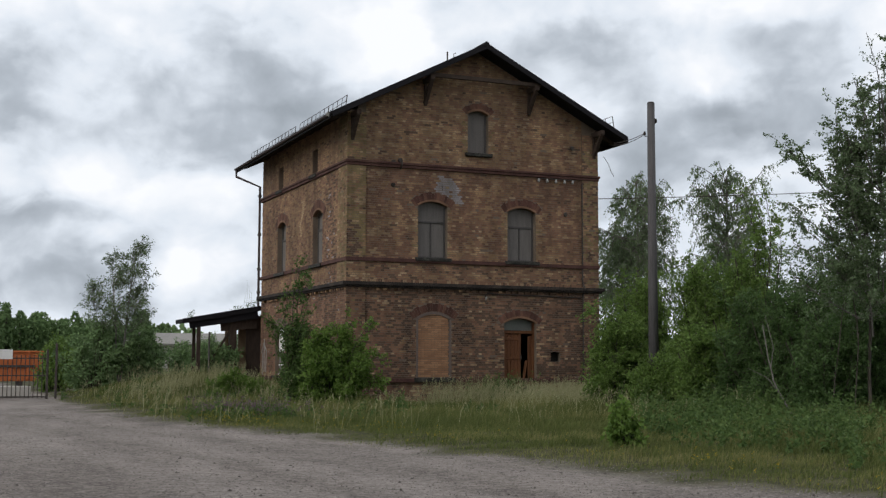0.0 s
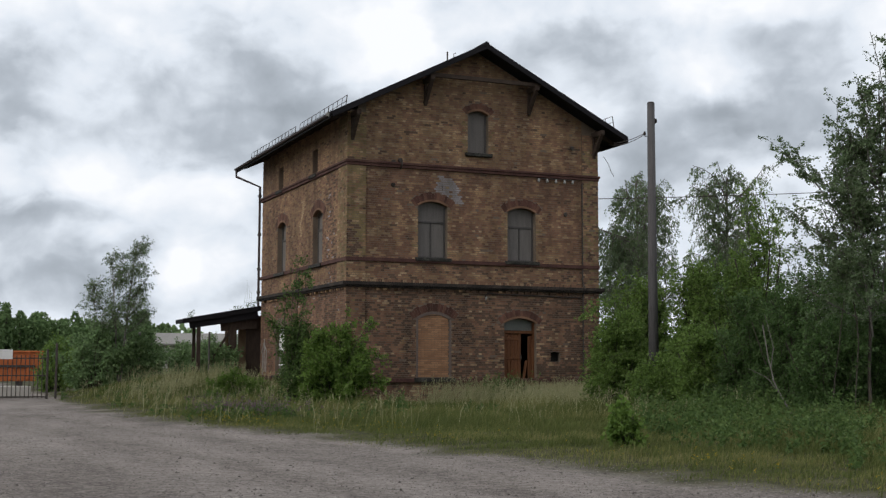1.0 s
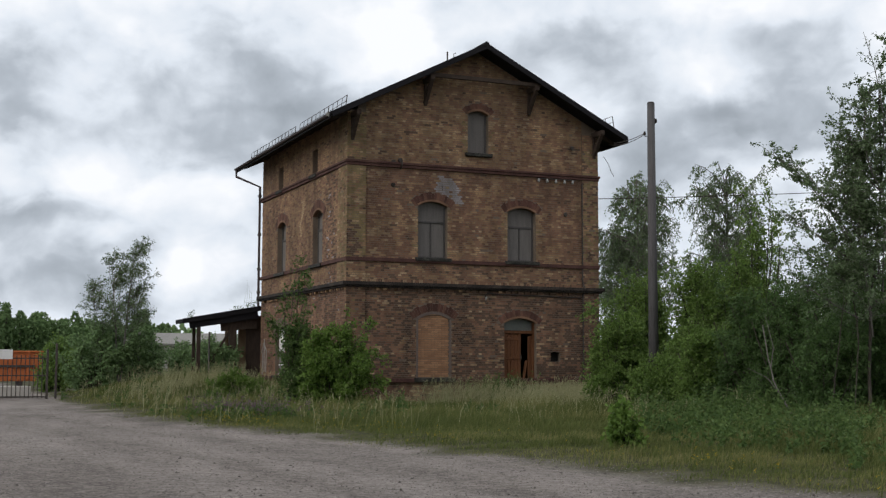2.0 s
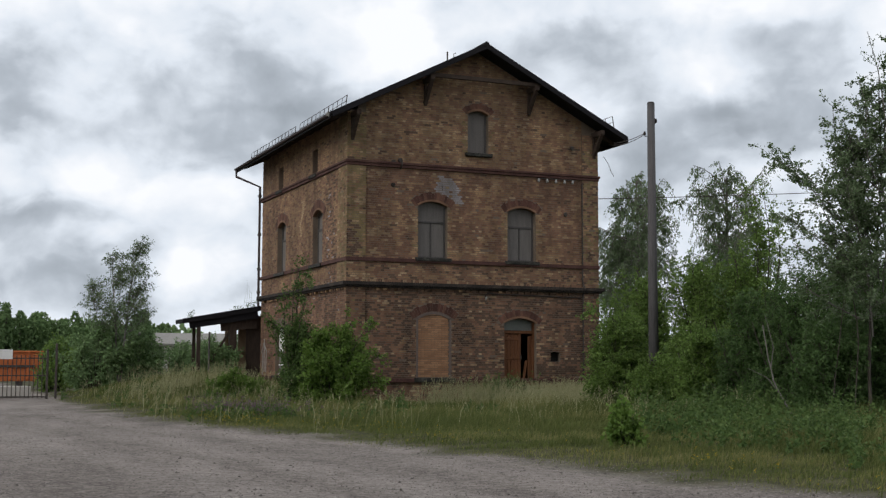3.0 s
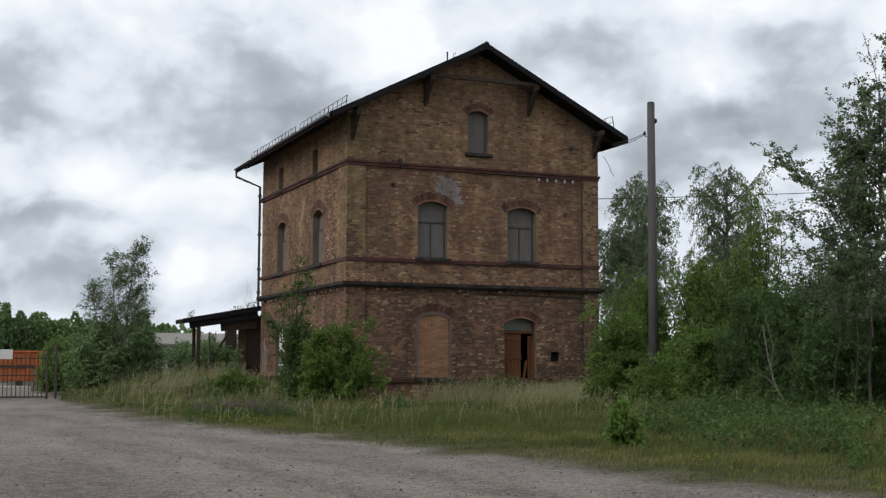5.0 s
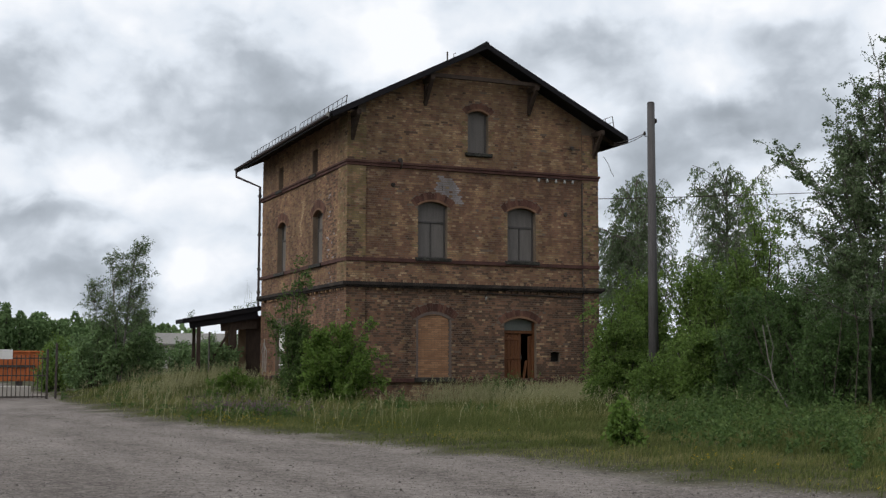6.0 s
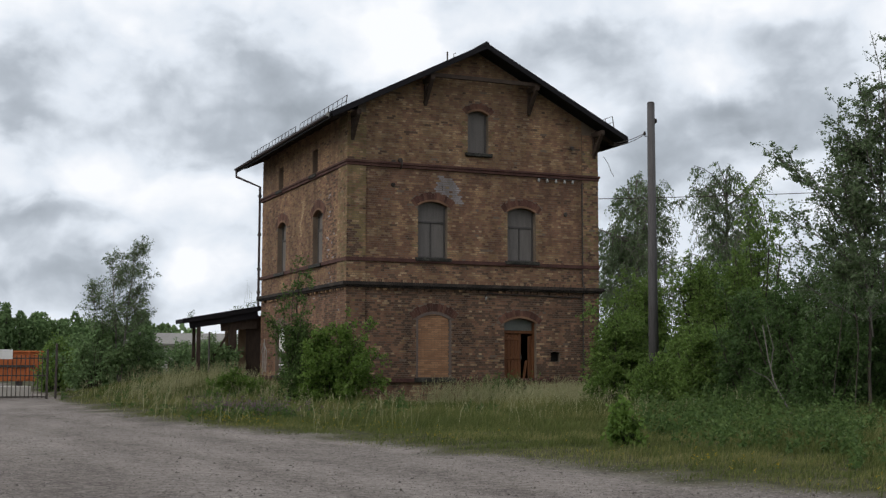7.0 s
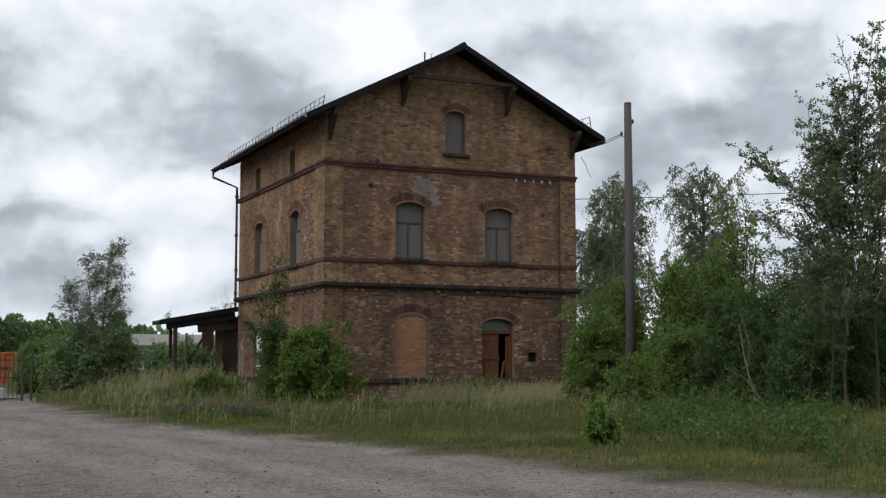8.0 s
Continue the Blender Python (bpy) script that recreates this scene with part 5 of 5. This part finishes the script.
for k, (at, rx, tall, n) in enumerate((((-6.62, 13.34), 1.60, 2.70, 30), ((-4.91, 13.81), 1.40, 2.40, 26), ((-7.57, 18.72), 0.95, 2.40, 24), ((-3.16, 16.54), 1.50, 2.20, 20), ((-0.88, 18.47), 1.60, 2.40, 20), ((-1.07, 14.28), 1.10, 1.80, 14), ((1.60, 20.39), 2.00, 2.60, 20), ((-0.42, 24.32), 2.00, 2.60, 26), ((-2.66, 23.23), 1.80, 2.70, 26), ((2.24, 27.91), 2.40, 2.90, 30), ((-5.21, 20.89), 1.80, 2.60, 26), ((-1.68, 11.88), 0.90, 1.50, 14))):
    r = np.random.RandomState(81 + k)
    plant("hazel_shrub", "dense green hazel shrub in the rough by the fence", "shrub", at, [([(0.1 * j, 0, 0), (0.3 * j, 0, tall * 0.6)], 0.03, 0.012) for j in (-1, 1)],
          mound(r, n, 0, rx, rx * 0.7, 0.25, tall), r, BARK_DARK, LEAF_FAR if k != 2 else LEAF_ACACIA, "shrubs by the fence", 0.6, spread=0.4, twigs=22, per_twig=12, leaf=0.13, twig_len=0.4, radius=0.02, droop=0.4, wide=0.3, lo=0.3)

# small leafy burdock on the verge
r = np.random.RandomState(91)
plant("burdock", "small dark green broad-leaved burdock at the gravel's edge", "plant", (-3.65, -24.20), [([(0, 0, 0), (0.02, 0, 0.4)], 0.012, 0.006)],
      mound(r, 16, 0, 0.24, 0.22, 0.08, 0.56, top=0.5), r, BARK_DARK, LEAF_ELDER, "", 0.6, size=1.33, spread=0.05, twigs=14, per_twig=8, leaf=0.062, twig_len=0.10, radius=0.006, droop=0.5, wide=0.42, lo=0.3)


# far wood behind the fence, and a belt of far trees to close the horizon
def far_wood(name, label, spots, leaf, seed):
    r = np.random.RandomState(seed)
    g = Growth()
    for x, y, tall, wide, n in spots:
        z = r.random(n) ** 0.8
        lump = 1 + 0.35 * np.sin(z * 9 + x) * np.sin(z * 23 + y)
        rad = wide * np.where(wide < 1.5, np.sqrt(np.maximum(0.03, 1 - (z - 0.3) ** 2 / 0.5)) * 1.2, np.sqrt(np.maximum(0.05, 1 - (z - 0.35) ** 2 / 0.45))) * lump * r.uniform(0.4, 1.0, n)
        a = r.uniform(0, TAU, n)
        p = np.stack([x + rad * np.cos(a), y + rad * np.sin(a), tall * (z * 0.97 + 0.03)], 1)
        g.add(leaf_quads(p, np.stack([np.cos(a), np.sin(a), np.ones(n)], 1), leaf, r, 0.4, 0.0), 1)
        g.add(tube_quads([(x, y, 0), (x, y, tall * 0.5), (x, y, tall * 0.9)], [0.2, 0.12, 0.03], 5), 0)
    return tagged(new(name, g.mesh(name, [BARK_DARK, LEAF_FAR])), label, "woodland", kind="stuff")


r = np.random.RandomState(5)
spots = [(-15 + 0.42 * k + r.uniform(-0.4, 0.4), 83 + r.uniform(-4, 4), (7.7 - 0.045 * k) * r.uniform(0.74, 1.05), r.uniform(0.55, 1.1), 900) for k in range(54)] + [(-15.5 + 1.1 * k, 80 + r.uniform(-2, 2), (5.7 - 0.05 * k) * r.uniform(0.9, 1.08), 1.5, 1300) for k in range(20)]
far_wood("far_wood", "dark green wood beyond the gate", spots, 0.26, 6)
spots = [(x + r.uniform(-6, 6), 190 + r.uniform(-20, 20), r.uniform(5, 8), r.uniform(4, 7), 260) for x in range(-60, 260, 7)]
far_wood("far_belt", "distant belt of trees along the horizon", spots, 1.3, 7)
far_wood("far_tree", "single dark tree beyond the shed", [(11.0, 107.0, 7.3, 1.5, 900), (13.9, 107.5, 5.9, 1.5, 500)], 0.5, 8)


# ---- grass and weeds ----
def blades(x, y, tall, r, width=0.006, lean=0.35, wind=(0.25, -0.1)):
    """Bent grass blades as two quads each."""
    n = len(x)
    z = np.array([height(a, b) for a, b in zip(x, y)])
    p = np.stack([x, y, z - 0.02], 1)
    L = (tall * r.uniform(0.5, 1.15, n))[:, None]
    a = r.uniform(0, TAU, n)
    out = np.stack([np.cos(a) * lean + wind[0], np.sin(a) * lean + wind[1], np.zeros(n)], 1) * r.uniform(0.3, 1.3, (n, 1))
    b = r.uniform(0, TAU, n)
    s = np.stack([np.cos(b), np.sin(b), np.zeros(n)], 1) * (np.asarray(width) * r.uniform(0.7, 1.4, n))[:, None]
    up = np.array([0, 0, 1.0])
    m = p + (up * 0.55 + out * 0.22) * L
    t = p + (up * 0.95 + out * 0.75) * L
    v = np.stack([p - s, p + s, m - s * 0.8, m + s * 0.8, t - s * 0.12, t + s * 0.12], 1).reshape(-1, 3)
    k = np.arange(n)[:, None] * 6
    q = np.concatenate([k + np.array([0, 1, 3, 2]), k + np.array([2, 3, 5, 4])], 0)
    return (v, q), t, out


def scatter(r, n, x0, x1, y0, y1, keep):
    """Random places in a stretch of the plan, kept where keep(x, y) allows, by chance."""
    x, y = r.uniform(x0, x1, n), r.uniform(y0, y1, n)
    ok = np.array([keep(a, b) > c for a, b, c in zip(x, y, r.random(n))])
    return x[ok], y[ok]


def verge(x, y, ramp=1.2):
    """How thickly things grow: nothing on gravel or under the house."""
    if -0.1 < x < 10.2 and -0.1 < y < 11.1:
        return 0.0
    patch = 0.75 + 0.9 * noise.noise((x * 0.45, y * 0.45, 3.3)) + 0.5 * noise.noise((x * 1.3, y * 1.3, 8))
    return max(0.0, min(1.0, (x - road_edge(y) + 0.5 * noise.noise((x * 1.1, y * 1.1, 2)) - 0.1) / ramp)) * max(0.12, min(1.0, patch))


def lush(x, y):
    """How tall the grass stands: cropped by the gravel, waist-high by the house and on the bank."""
    d = x - road_edge(y)
    t = max(0.0, min(1.0, (d - 0.6) / 5.0)) * (1 - 0.35 * max(0.0, min(1.0, (-y - 5) / 4)) * max(0.0, min(1.0, (1 - x) / 2)))
    return (0.10 + (0.42 - 0.30 * math.exp(-((x - 1.8) / 2.2) ** 2 - ((y + 3) / 5) ** 2)) * t) * (0.75 + 0.5 * noise.noise((x * 0.3, y * 0.3, 12)))


r = np.random.RandomState(101)
g = Growth()
for n, x0, x1, y0, y1 in ((90000, -8.5, 2, -33, -22), (90000, -9, 6, -22, -12), (70000, -10, 12, -12, 0), (50000, -10, 0, 0, 16), (12000, 2, 10, -30, -12), (9000, -40, -9, 14, 40)):
    x, y = scatter(r, n, x0, x1, y0, y1, verge)
    dist = np.hypot(x + 13.8, y + 40.7)
    tall = np.array([lush(a, b) for a, b in zip(x, y)])
    tall = tall * np.array([0.75 + 0.9 * max(-0.4, noise.noise((a * 1.6, b * 1.6, 77))) for a, b in zip(x, y)])
    dry = np.array([noise.noise((a * 0.35, b * 0.35, 61)) + 0.6 * noise.noise((a * 1.2, b * 1.2, 62)) for a, b in zip(x, y)]) + r.normal(0, 0.25, len(x)) > 0.16 - 0.12 * (y > -12)
    for kind, sel in ((0, ~dry), (1, dry)):
        g.add(blades(x[sel], y[sel], tall[sel], r, (0.003 + 0.0001 * dist)[sel], 0.55)[0], kind)
tagged(new("grass", g.mesh("grass", [GRASS_GREEN, GRASS_DRY])), "uneven green grass on the verge", "grass", kind="stuff")


def seeding(r, x, y, tall, width, head):
    """Stalks with feathery straw-coloured heads."""
    g = Growth()
    vq, tip, out = blades(x, y, tall, r, width, 0.5)
    g.add(vq, 0)
    n = len(x)
    for k in range(7):
        at = tip - (np.array([0, 0, 0.9]) + out * 0.7) * (0.025 * k)
        g.add(leaf_quads(at, out + np.array([0, 0, 1.2]), head, r, 0.16, 0.1), 0)
    return g


r = np.random.RandomState(102)


def straw_keep(x, y):
    near_house = 1.3 * math.exp(-((y + 4.0) / 4.5) ** 2) * max(0.02, min(1.0, (x - 3.0) / 1.2))
    bank = math.exp(-((y - 6) / 7.0) ** 2) * (1 if x < -1.0 else 0) * min(1, max(0, (x - road_edge(y) - 1.0) / 3))
    thick = max(0.15, min(1.3, 0.7 + 1.9 * noise.noise((x * 0.55, y * 0.3, 73)) + 0.8 * noise.noise((x * 1.7, y * 1.2, 74))))
    thick *= max(0.35, min(1.0, (x + 1.0) / 2.5))
    return verge(x, y) * thick * min(1.0, 0.07 + near_house + 0.9 * bank * (0.75 + noise.noise((x * 0.5, y * 0.5, 71))))


x, y = scatter(r, 95000, -10, 13, -18, 16, straw_keep)
g = seeding(r, x, y, 0.42 + 0.42 * r.random(len(x)), 0.004, 0.048)
tagged(new("straw_grass", g.mesh("straw_grass", [GRASS_PALE])), "tall straw-coloured seeding grass before the house", "grass", kind="stuff")

# tufts that bend in the wind along the house wall and on the bank
r = np.random.RandomState(103)
tufts = [(2.6 + 0.62 * k + r.uniform(-0.2, 0.2), -1.7 + r.uniform(-0.9, 0.5)) for k in range(13)] + [(-5.2 + 1.1 * k, 5.0 + r.uniform(-1, 3)) for k in range(3)]
for tx, ty in tufts:
    n = 130
    z0 = height(tx, ty)
    px, py = tx + r.normal(0, 0.34, n), ty + r.normal(0, 0.3, n)
    gg = seeding(r, px, py, 0.55 + 0.4 * r.random(n), 0.005, 0.045)
    me = gg.mesh("tuft", [GRASS_PALE])
    co = np.empty(len(me.vertices) * 3, np.float32)
    me.vertices.foreach_get("co", co)
    co = co.reshape(-1, 3) - np.array([tx, ty, z0], np.float32)
    me.vertices.foreach_set("co", co.ravel())
    root = thing("grass_tuft", "tall seeding grass tuft bending in the wind", "grass", (tx, ty, z0), "seeding grass tufts")
    sway(part("tuft", me, None, root), 2.4, 1.6, (), tx * 3)


def weeds(name, label, r, x, y, tall, leaf, mats, per=22, bloom=0.0, kind="stuff"):
    """Upright leafy herbs; bloom: the share of leaves near the top that are flowers."""
    g = Growth()
    n = len(x)
    z = np.array([height(a, b) for a, b in zip(x, y)])
    hgt = tall * r.uniform(0.5, 1.2, n)
    vq, tip, out = blades(x, y, hgt, r, 0.006, 0.15)
    g.add(vq, 0)
    base = np.stack([x, y, z], 1)
    t = r.random((n, per)) ** 0.8
    at = base[:, None] + (tip - base)[:, None] * t[..., None] + r.normal(0, 0.45, (n, per, 3)) * leaf * np.array([1, 1, 0.5])
    way = r.normal(0, 1, (n, per, 3)) + np.array([0, 0, 0.4])
    v, q = leaf_quads(at.reshape(-1, 3), way.reshape(-1, 3), leaf, r, 0.27, 0.2)
    g.add((v, q), 0)
    if bloom:
        g.m[-1] = np.where((t.ravel() > 0.72) & (r.random(n * per) < bloom), 1, 0)
    return tagged(new(name, g.mesh(name, mats)), label, "weeds", kind=kind)


r = np.random.RandomState(104)


def weed_keep(x, y):
    d = x - road_edge(y)
    right = max(0.0, min(1.0, (d - 2.6 - 0.05 * (y + 28)) / 2.0)) * max(0, min(1, (-y - 8) / 5))
    side_on = max(0.0, min(1.0, (x + 13.8 - 0.60 * (y + 40.7) + 2.2 * noise.noise((x * 0.5, y * 0.5, 9))) / 2.5))
    deep = max(0.15, min(1.0, 1.0 - (x + 13.8 - 0.80 * (y + 40.7)) / 3.0))
    return verge(x, y) * right * side_on * deep * max(0.05, 0.45 + 1.6 * noise.noise((x * 0.6, y * 0.6, 31)) + 0.7 * noise.noise((x * 1.9, y * 1.9, 32)))


x, y = scatter(r, 16000, -6, 7, -33, -8, weed_keep)
tall = np.array([0.45 + 0.5 * noise.noise((a * 0.8, b * 0.8, 35)) + 0.02 * (b + 28) for a, b in zip(x, y)]).clip(0.2, 0.9)
weeds("nettles", "thick bluish-green nettles and mugwort on the verge", r, x, y, tall, 0.075, [LEAF_WEED], 30)
x, y = scatter(r, 3000, -9.5, 10, -14, 9, lambda a, b: (0 if a > 0.5 else 1) * verge(a, b) * (0.1 + noise.noise((a * 0.4, b * 0.4, 41))))
weeds("verge_weeds", "low green weeds among the grass", r, x, y, 0.5, 0.075, [LEAF_WEED], 26)
x, y = scatter(r, 11000, -8.5, 2, -33, -10, lambda a, b: verge(a, b) * math.exp(-((a - road_edge(b) - 1.3) / 0.9) ** 2) * max(0, 0.25 + 1.4 * noise.noise((a * 0.5, b * 0.5, 51))))
weeds("bedstraw", "low yellow-flowering bedstraw along the gravel", r, x, y, 0.26, 0.022, [GRASS_GREEN, YELLOW_BLOOM], 24, 0.5)
r = np.random.RandomState(105)
x = r.normal(-6.1, 0.6, 300)
y = -10.2 - 0.43 * (x + 6.0) + r.normal(0, 0.45, 300)
weeds("thistles", "faded purple thistles before the elder bush", r, x, y, 0.5, 0.04, [LEAF_WEED, PURPLE_BLOOM], 30, 0.85)

r = np.random.RandomState(107)
x, y = r.normal(5.3, 0.55, 150), -1.5 + r.normal(0, 0.4, 150)
weeds("mugwort", "tall dark green mugwort clump before the door", r, x, y, 1.0, 0.07, [LEAF_WEED], 34)

# loose stones on the gravel
r = np.random.RandomState(106)
STONES = material("stones", [(0.06, 0.051, 0.045), (0.14, 0.123, 0.11), (0.25, 0.228, 0.21)], 6, 0.9, 0.2, 60, island=0.8)
n = 42000
yy = -31 + 30 * r.random(n) ** 1.7
xx = np.array([r.uniform(-17, road_edge(b) + 0.7) for b in yy])
s = r.uniform(0.005, 0.013, n) * (1 + 1.2 * (r.random(n) < 0.04))
zz = np.array([height(a, b) for a, b in zip(xx, yy)])
shape = np.array([(1, 0, 0), (0, 1, 0), (-1, 0, 0), (0, -1, 0), (0, 0, 0.7), (0, 0, -0.7)], float)
v = shape[None] * r.uniform(0.6, 1.3, (n, 6, 1)) * s[:, None, None]
ang = r.uniform(0, TAU, n)
c, sn = np.cos(ang)[:, None], np.sin(ang)[:, None]
v = np.stack([v[..., 0] * c - v[..., 1] * sn, v[..., 0] * sn + v[..., 1] * c, v[..., 2]], -1) + np.stack([xx, yy, zz + s * 0.25], 1)[:, None]
k = np.arange(n)[:, None] * 6
tri = np.concatenate([k + np.array([a, b, 4, 4]) for a, b in ((0, 1), (1, 2), (2, 3), (3, 0))], 0)
me = mesh_from("stones", v.reshape(-1, 3), tri[:, :3], STONES)
tagged(new("stones", me), "scattered pale stones on the gravel", "stones", kind="stuff")

# ---- the pole and its wires ----
pole = thing("utility_pole", "leaning weathered grey wooden utility pole", "pole", (6.4, -9.45, 0))
part("shaft", tube([(0, 0, -0.3), (-0.0, 0, 4.2), (0.02, 0.01, 9.22)], [0.16, 0.135, 0.11], 14), POLE_WOOD, pole, smooth=True)
part("cap", tube([(0.02, 0.01, 9.22), (0.02, 0.01, 9.25)], [0.12, 0.10], 14), METAL, pole)
for s, z in ((-1, 8.26), (1, 8.68)):
    hook = part("hook", tube([(-0.02 + s * 0.08, 0, z - 0.06), (-0.02 + s * 0.18, 0, z - 0.08), (-0.02 + s * 0.2, 0, z - 0.02)], 0.013, 6), METAL, pole)
    part("insulator", tube([(-0.02 + s * 0.2, 0, z - 0.04), (-0.02 + s * 0.2, 0, z), (-0.02 + s * 0.2, 0, z + 0.05), (-0.02 + s * 0.2, 0, z + 0.08)], [0.03, 0.045, 0.03, 0.02], 8), CORNICE, hook)


def wire(a, b, sag, rad, label):
    a, b = Vector(a), Vector(b)
    pts = [a.lerp(b, i / 16) - Vector((0, 0, sag * 4 * (i / 16) * (1 - i / 16))) for i in range(17)]
    bm = tube(pts, rad, 5)
    me = bpy.data.meshes.new("overhead_wire")
    bm.to_mesh(me)
    bm.free()
    me.materials.append(METAL)
    return tagged(new("overhead_wire", me), label, "wire")


wire((6.18, -9.45, 8.28), (10.6, -0.4, 9.8), 0.06, 0.012, "thin slack wire from the pole to the eaves")
wire((6.18, -9.45, 8.24), (10.6, 0.0, 9.8), 0.12, 0.012, "thin slack wire from the pole to the eaves")
wire((10.1, 5.5, 8.3), (40.0, -8.0, 9.9), 0.3, 0.016, "thin wire running off behind the trees")

# ---- gate, container, shed, fence post ----
gate = thing("iron_gate", "dark iron bar gate standing closed across the yard road", "gate", (-10.79, 9.4, -0.03))
gate.scale = (0.92, 0.92, 0.92)
for x, hgt in ((-2.6, 2.1), (-0.02, 2.1), (2.38, 2.35), (2.02, 2.1)):
    part("gate_post", beam((x, 0, -0.2), (x, 0, hgt), 0.09, 0.09), METAL, gate)
for z in (0.12, 1.0, 1.72):
    part("rail", beam((-2.6, 0.02, z), (2.0, 0.02, z), 0.04, 0.05), METAL, gate)
for i in range(27):
    x = -2.48 + i * 0.172
    part("bar", tube([(x, 0, 0.06), (x, 0, 1.86)], 0.018, 6), METAL, gate)
sign = part("sign_plate", box(-0.55, 0.62, -0.05, -0.03, 1.68, 2.08, 0.004), WHITE_PAINT, gate, "white sign plate with illegible marks")
bin_ = thing("skip_container", "orange steel waste container behind the gate", "container", (-10.4, 26.0, 0))
part("body", box(-5.0, 2.85, 0, 2.4, 0.45, 1.90, 0.03), ORANGE, bin_)
part("rim", box(-5.05, 2.9, -0.05, 2.45, 1.90, 2.00, 0.02), ORANGE, bin_)
for i in range(9):
    part("rib", box(-4.7 + i * 0.85, -4.6 + i * 0.85, -0.07, 0.0, 0.5, 1.97, 0.01), ORANGE, bin_)
for x in (-4.2, 1.8):
    part("skid", box(x - 0.1, x + 0.1, 0.05, 2.3, 0.0, 0.45, 0.01), METAL, bin_)
part("rail", box(-5.0, 2.5, -0.09, -0.02, 1.15, 1.27, 0.01), METAL, bin_)
slab = thing("concrete_blocks", "row of pale concrete blocks behind the gate", "blocks", (-11.6, 11.6, 0))
for i in range(5):
    part("block", box(-3.9 + i * 1.25, -2.72 + i * 1.25, 0, 0.6, 0.0, 0.45, 0.02), PALE_PLASTER, slab)
post = thing("concrete_post", "pale concrete fence post in the shrubs", "post", (-4.68, 14.04, 0.2))
part("shaft", beam((0, 0, -0.3), (0, 0, 2.35), 0.13, 0.12, 0.015), CONCRETE, post)
part("head", beam((0, 0, 2.35), (0.0, -0.1, 2.5), 0.12, 0.11, 0.015), CONCRETE, post)
shed = thing("long_shed", "long low pale shed with a shallow roof in the distance", "shed", (4.9, 77.3, 0))
part("wall", box(0, 34, 0, 12, 0, 3.3), PALE_PLASTER, shed)
bm = bmesh.new()
vs = [bm.verts.new(p) for p in ((-0.5, -0.5, 3.25), (34.5, -0.5, 3.25), (34.5, 6, 4.4), (-0.5, 6, 4.4), (-0.5, 12.5, 3.25), (34.5, 12.5, 3.25), (-0.5, -0.5, 3.1), (34.5, -0.5, 3.1), (34.5, 12.5, 3.1), (-0.5, 12.5, 3.1))]
for f in ((0, 1, 2, 3), (3, 2, 5, 4), (6, 7, 1, 0), (9, 4, 5, 8), (0, 3, 4, 9, 6), (1, 7, 8, 5, 2), (6, 9, 8, 7)):
    bm.faces.new([vs[i] for i in f])
part("roof", bm, CONCRETE, shed, "pale corrugated roof")

r = np.random.RandomState(120)
g = Growth()
for k in range(9):
    cx = -3.0 + 2.9 * r.random()
    n = 26
    P = np.stack([cx + r.normal(0, 0.06, n), 11.85 + r.normal(0, 0.15, n), 3.27 + 0.182 * (cx + 3.2) + 0.26 * r.random(n) * r.uniform(0.4, 1.2)], 1)
    g.add(leaf_quads(P, np.tile([[0.2, 0, 1.0]], (n, 1)), 0.075, r, 0.2, 0.0), 0)
    g.add(tube_quads([(cx, 11.85, 3.24 + 0.182 * (cx + 3.2)), (cx + 0.03, 11.85, 3.5 + 0.182 * (cx + 3.2))], [0.006, 0.004], 3), 0)
for k in range(4):
    cx = -0.25 - 0.1 * k
    z = 3.27 + 0.182 * (cx + 3.2)
    g.add(tube_quads([(cx, 12.2, z), (cx + 0.05, 12.2, z + 0.5), (cx + 0.02 * k, 12.2, z + 0.7 + 0.25 * (k % 3))], [0.008, 0.006, 0.003], 3), 0)
tagged(new("roof_weeds", g.mesh("roof_weeds", [LEAF_WEED])), "weeds and dry stalks growing on the porch roof", "weeds", kind="stuff")


# ---- what moves ----
def motions():
    # the cloud cover drifts slowly to the right
    walk(backdrop, [(t, Matrix.Translation(EYE) @ pose(0, 0, 0, 0, 0, -0.32 * t / 8)) for t in (0.0, 2.0, 4.0, 6.0, 8.0)])
    # boughs and tufts swing about their feet in the gusts
    for ob, amount, pace, lean, seed in SWAYING:
        rest = ob.matrix_basis.copy()
        rows = []
        for k in range(17):
            t = k * 0.5
            ry = amount * (0.8 * math.sin(pace * 2.1 * t + seed) + 0.5 * math.sin(pace * 3.9 * t + seed * 1.7))
            rx = amount * 0.6 * math.sin(pace * 2.7 * t + seed * 2.3)
            if lean:
                ry = 4.6 * lean[k] + 0.3 * ry + 4.5
            rows.append((t, rest @ pose(0, 0, 0, rx, ry, 0)))
        walk(ob, rows)


motions()
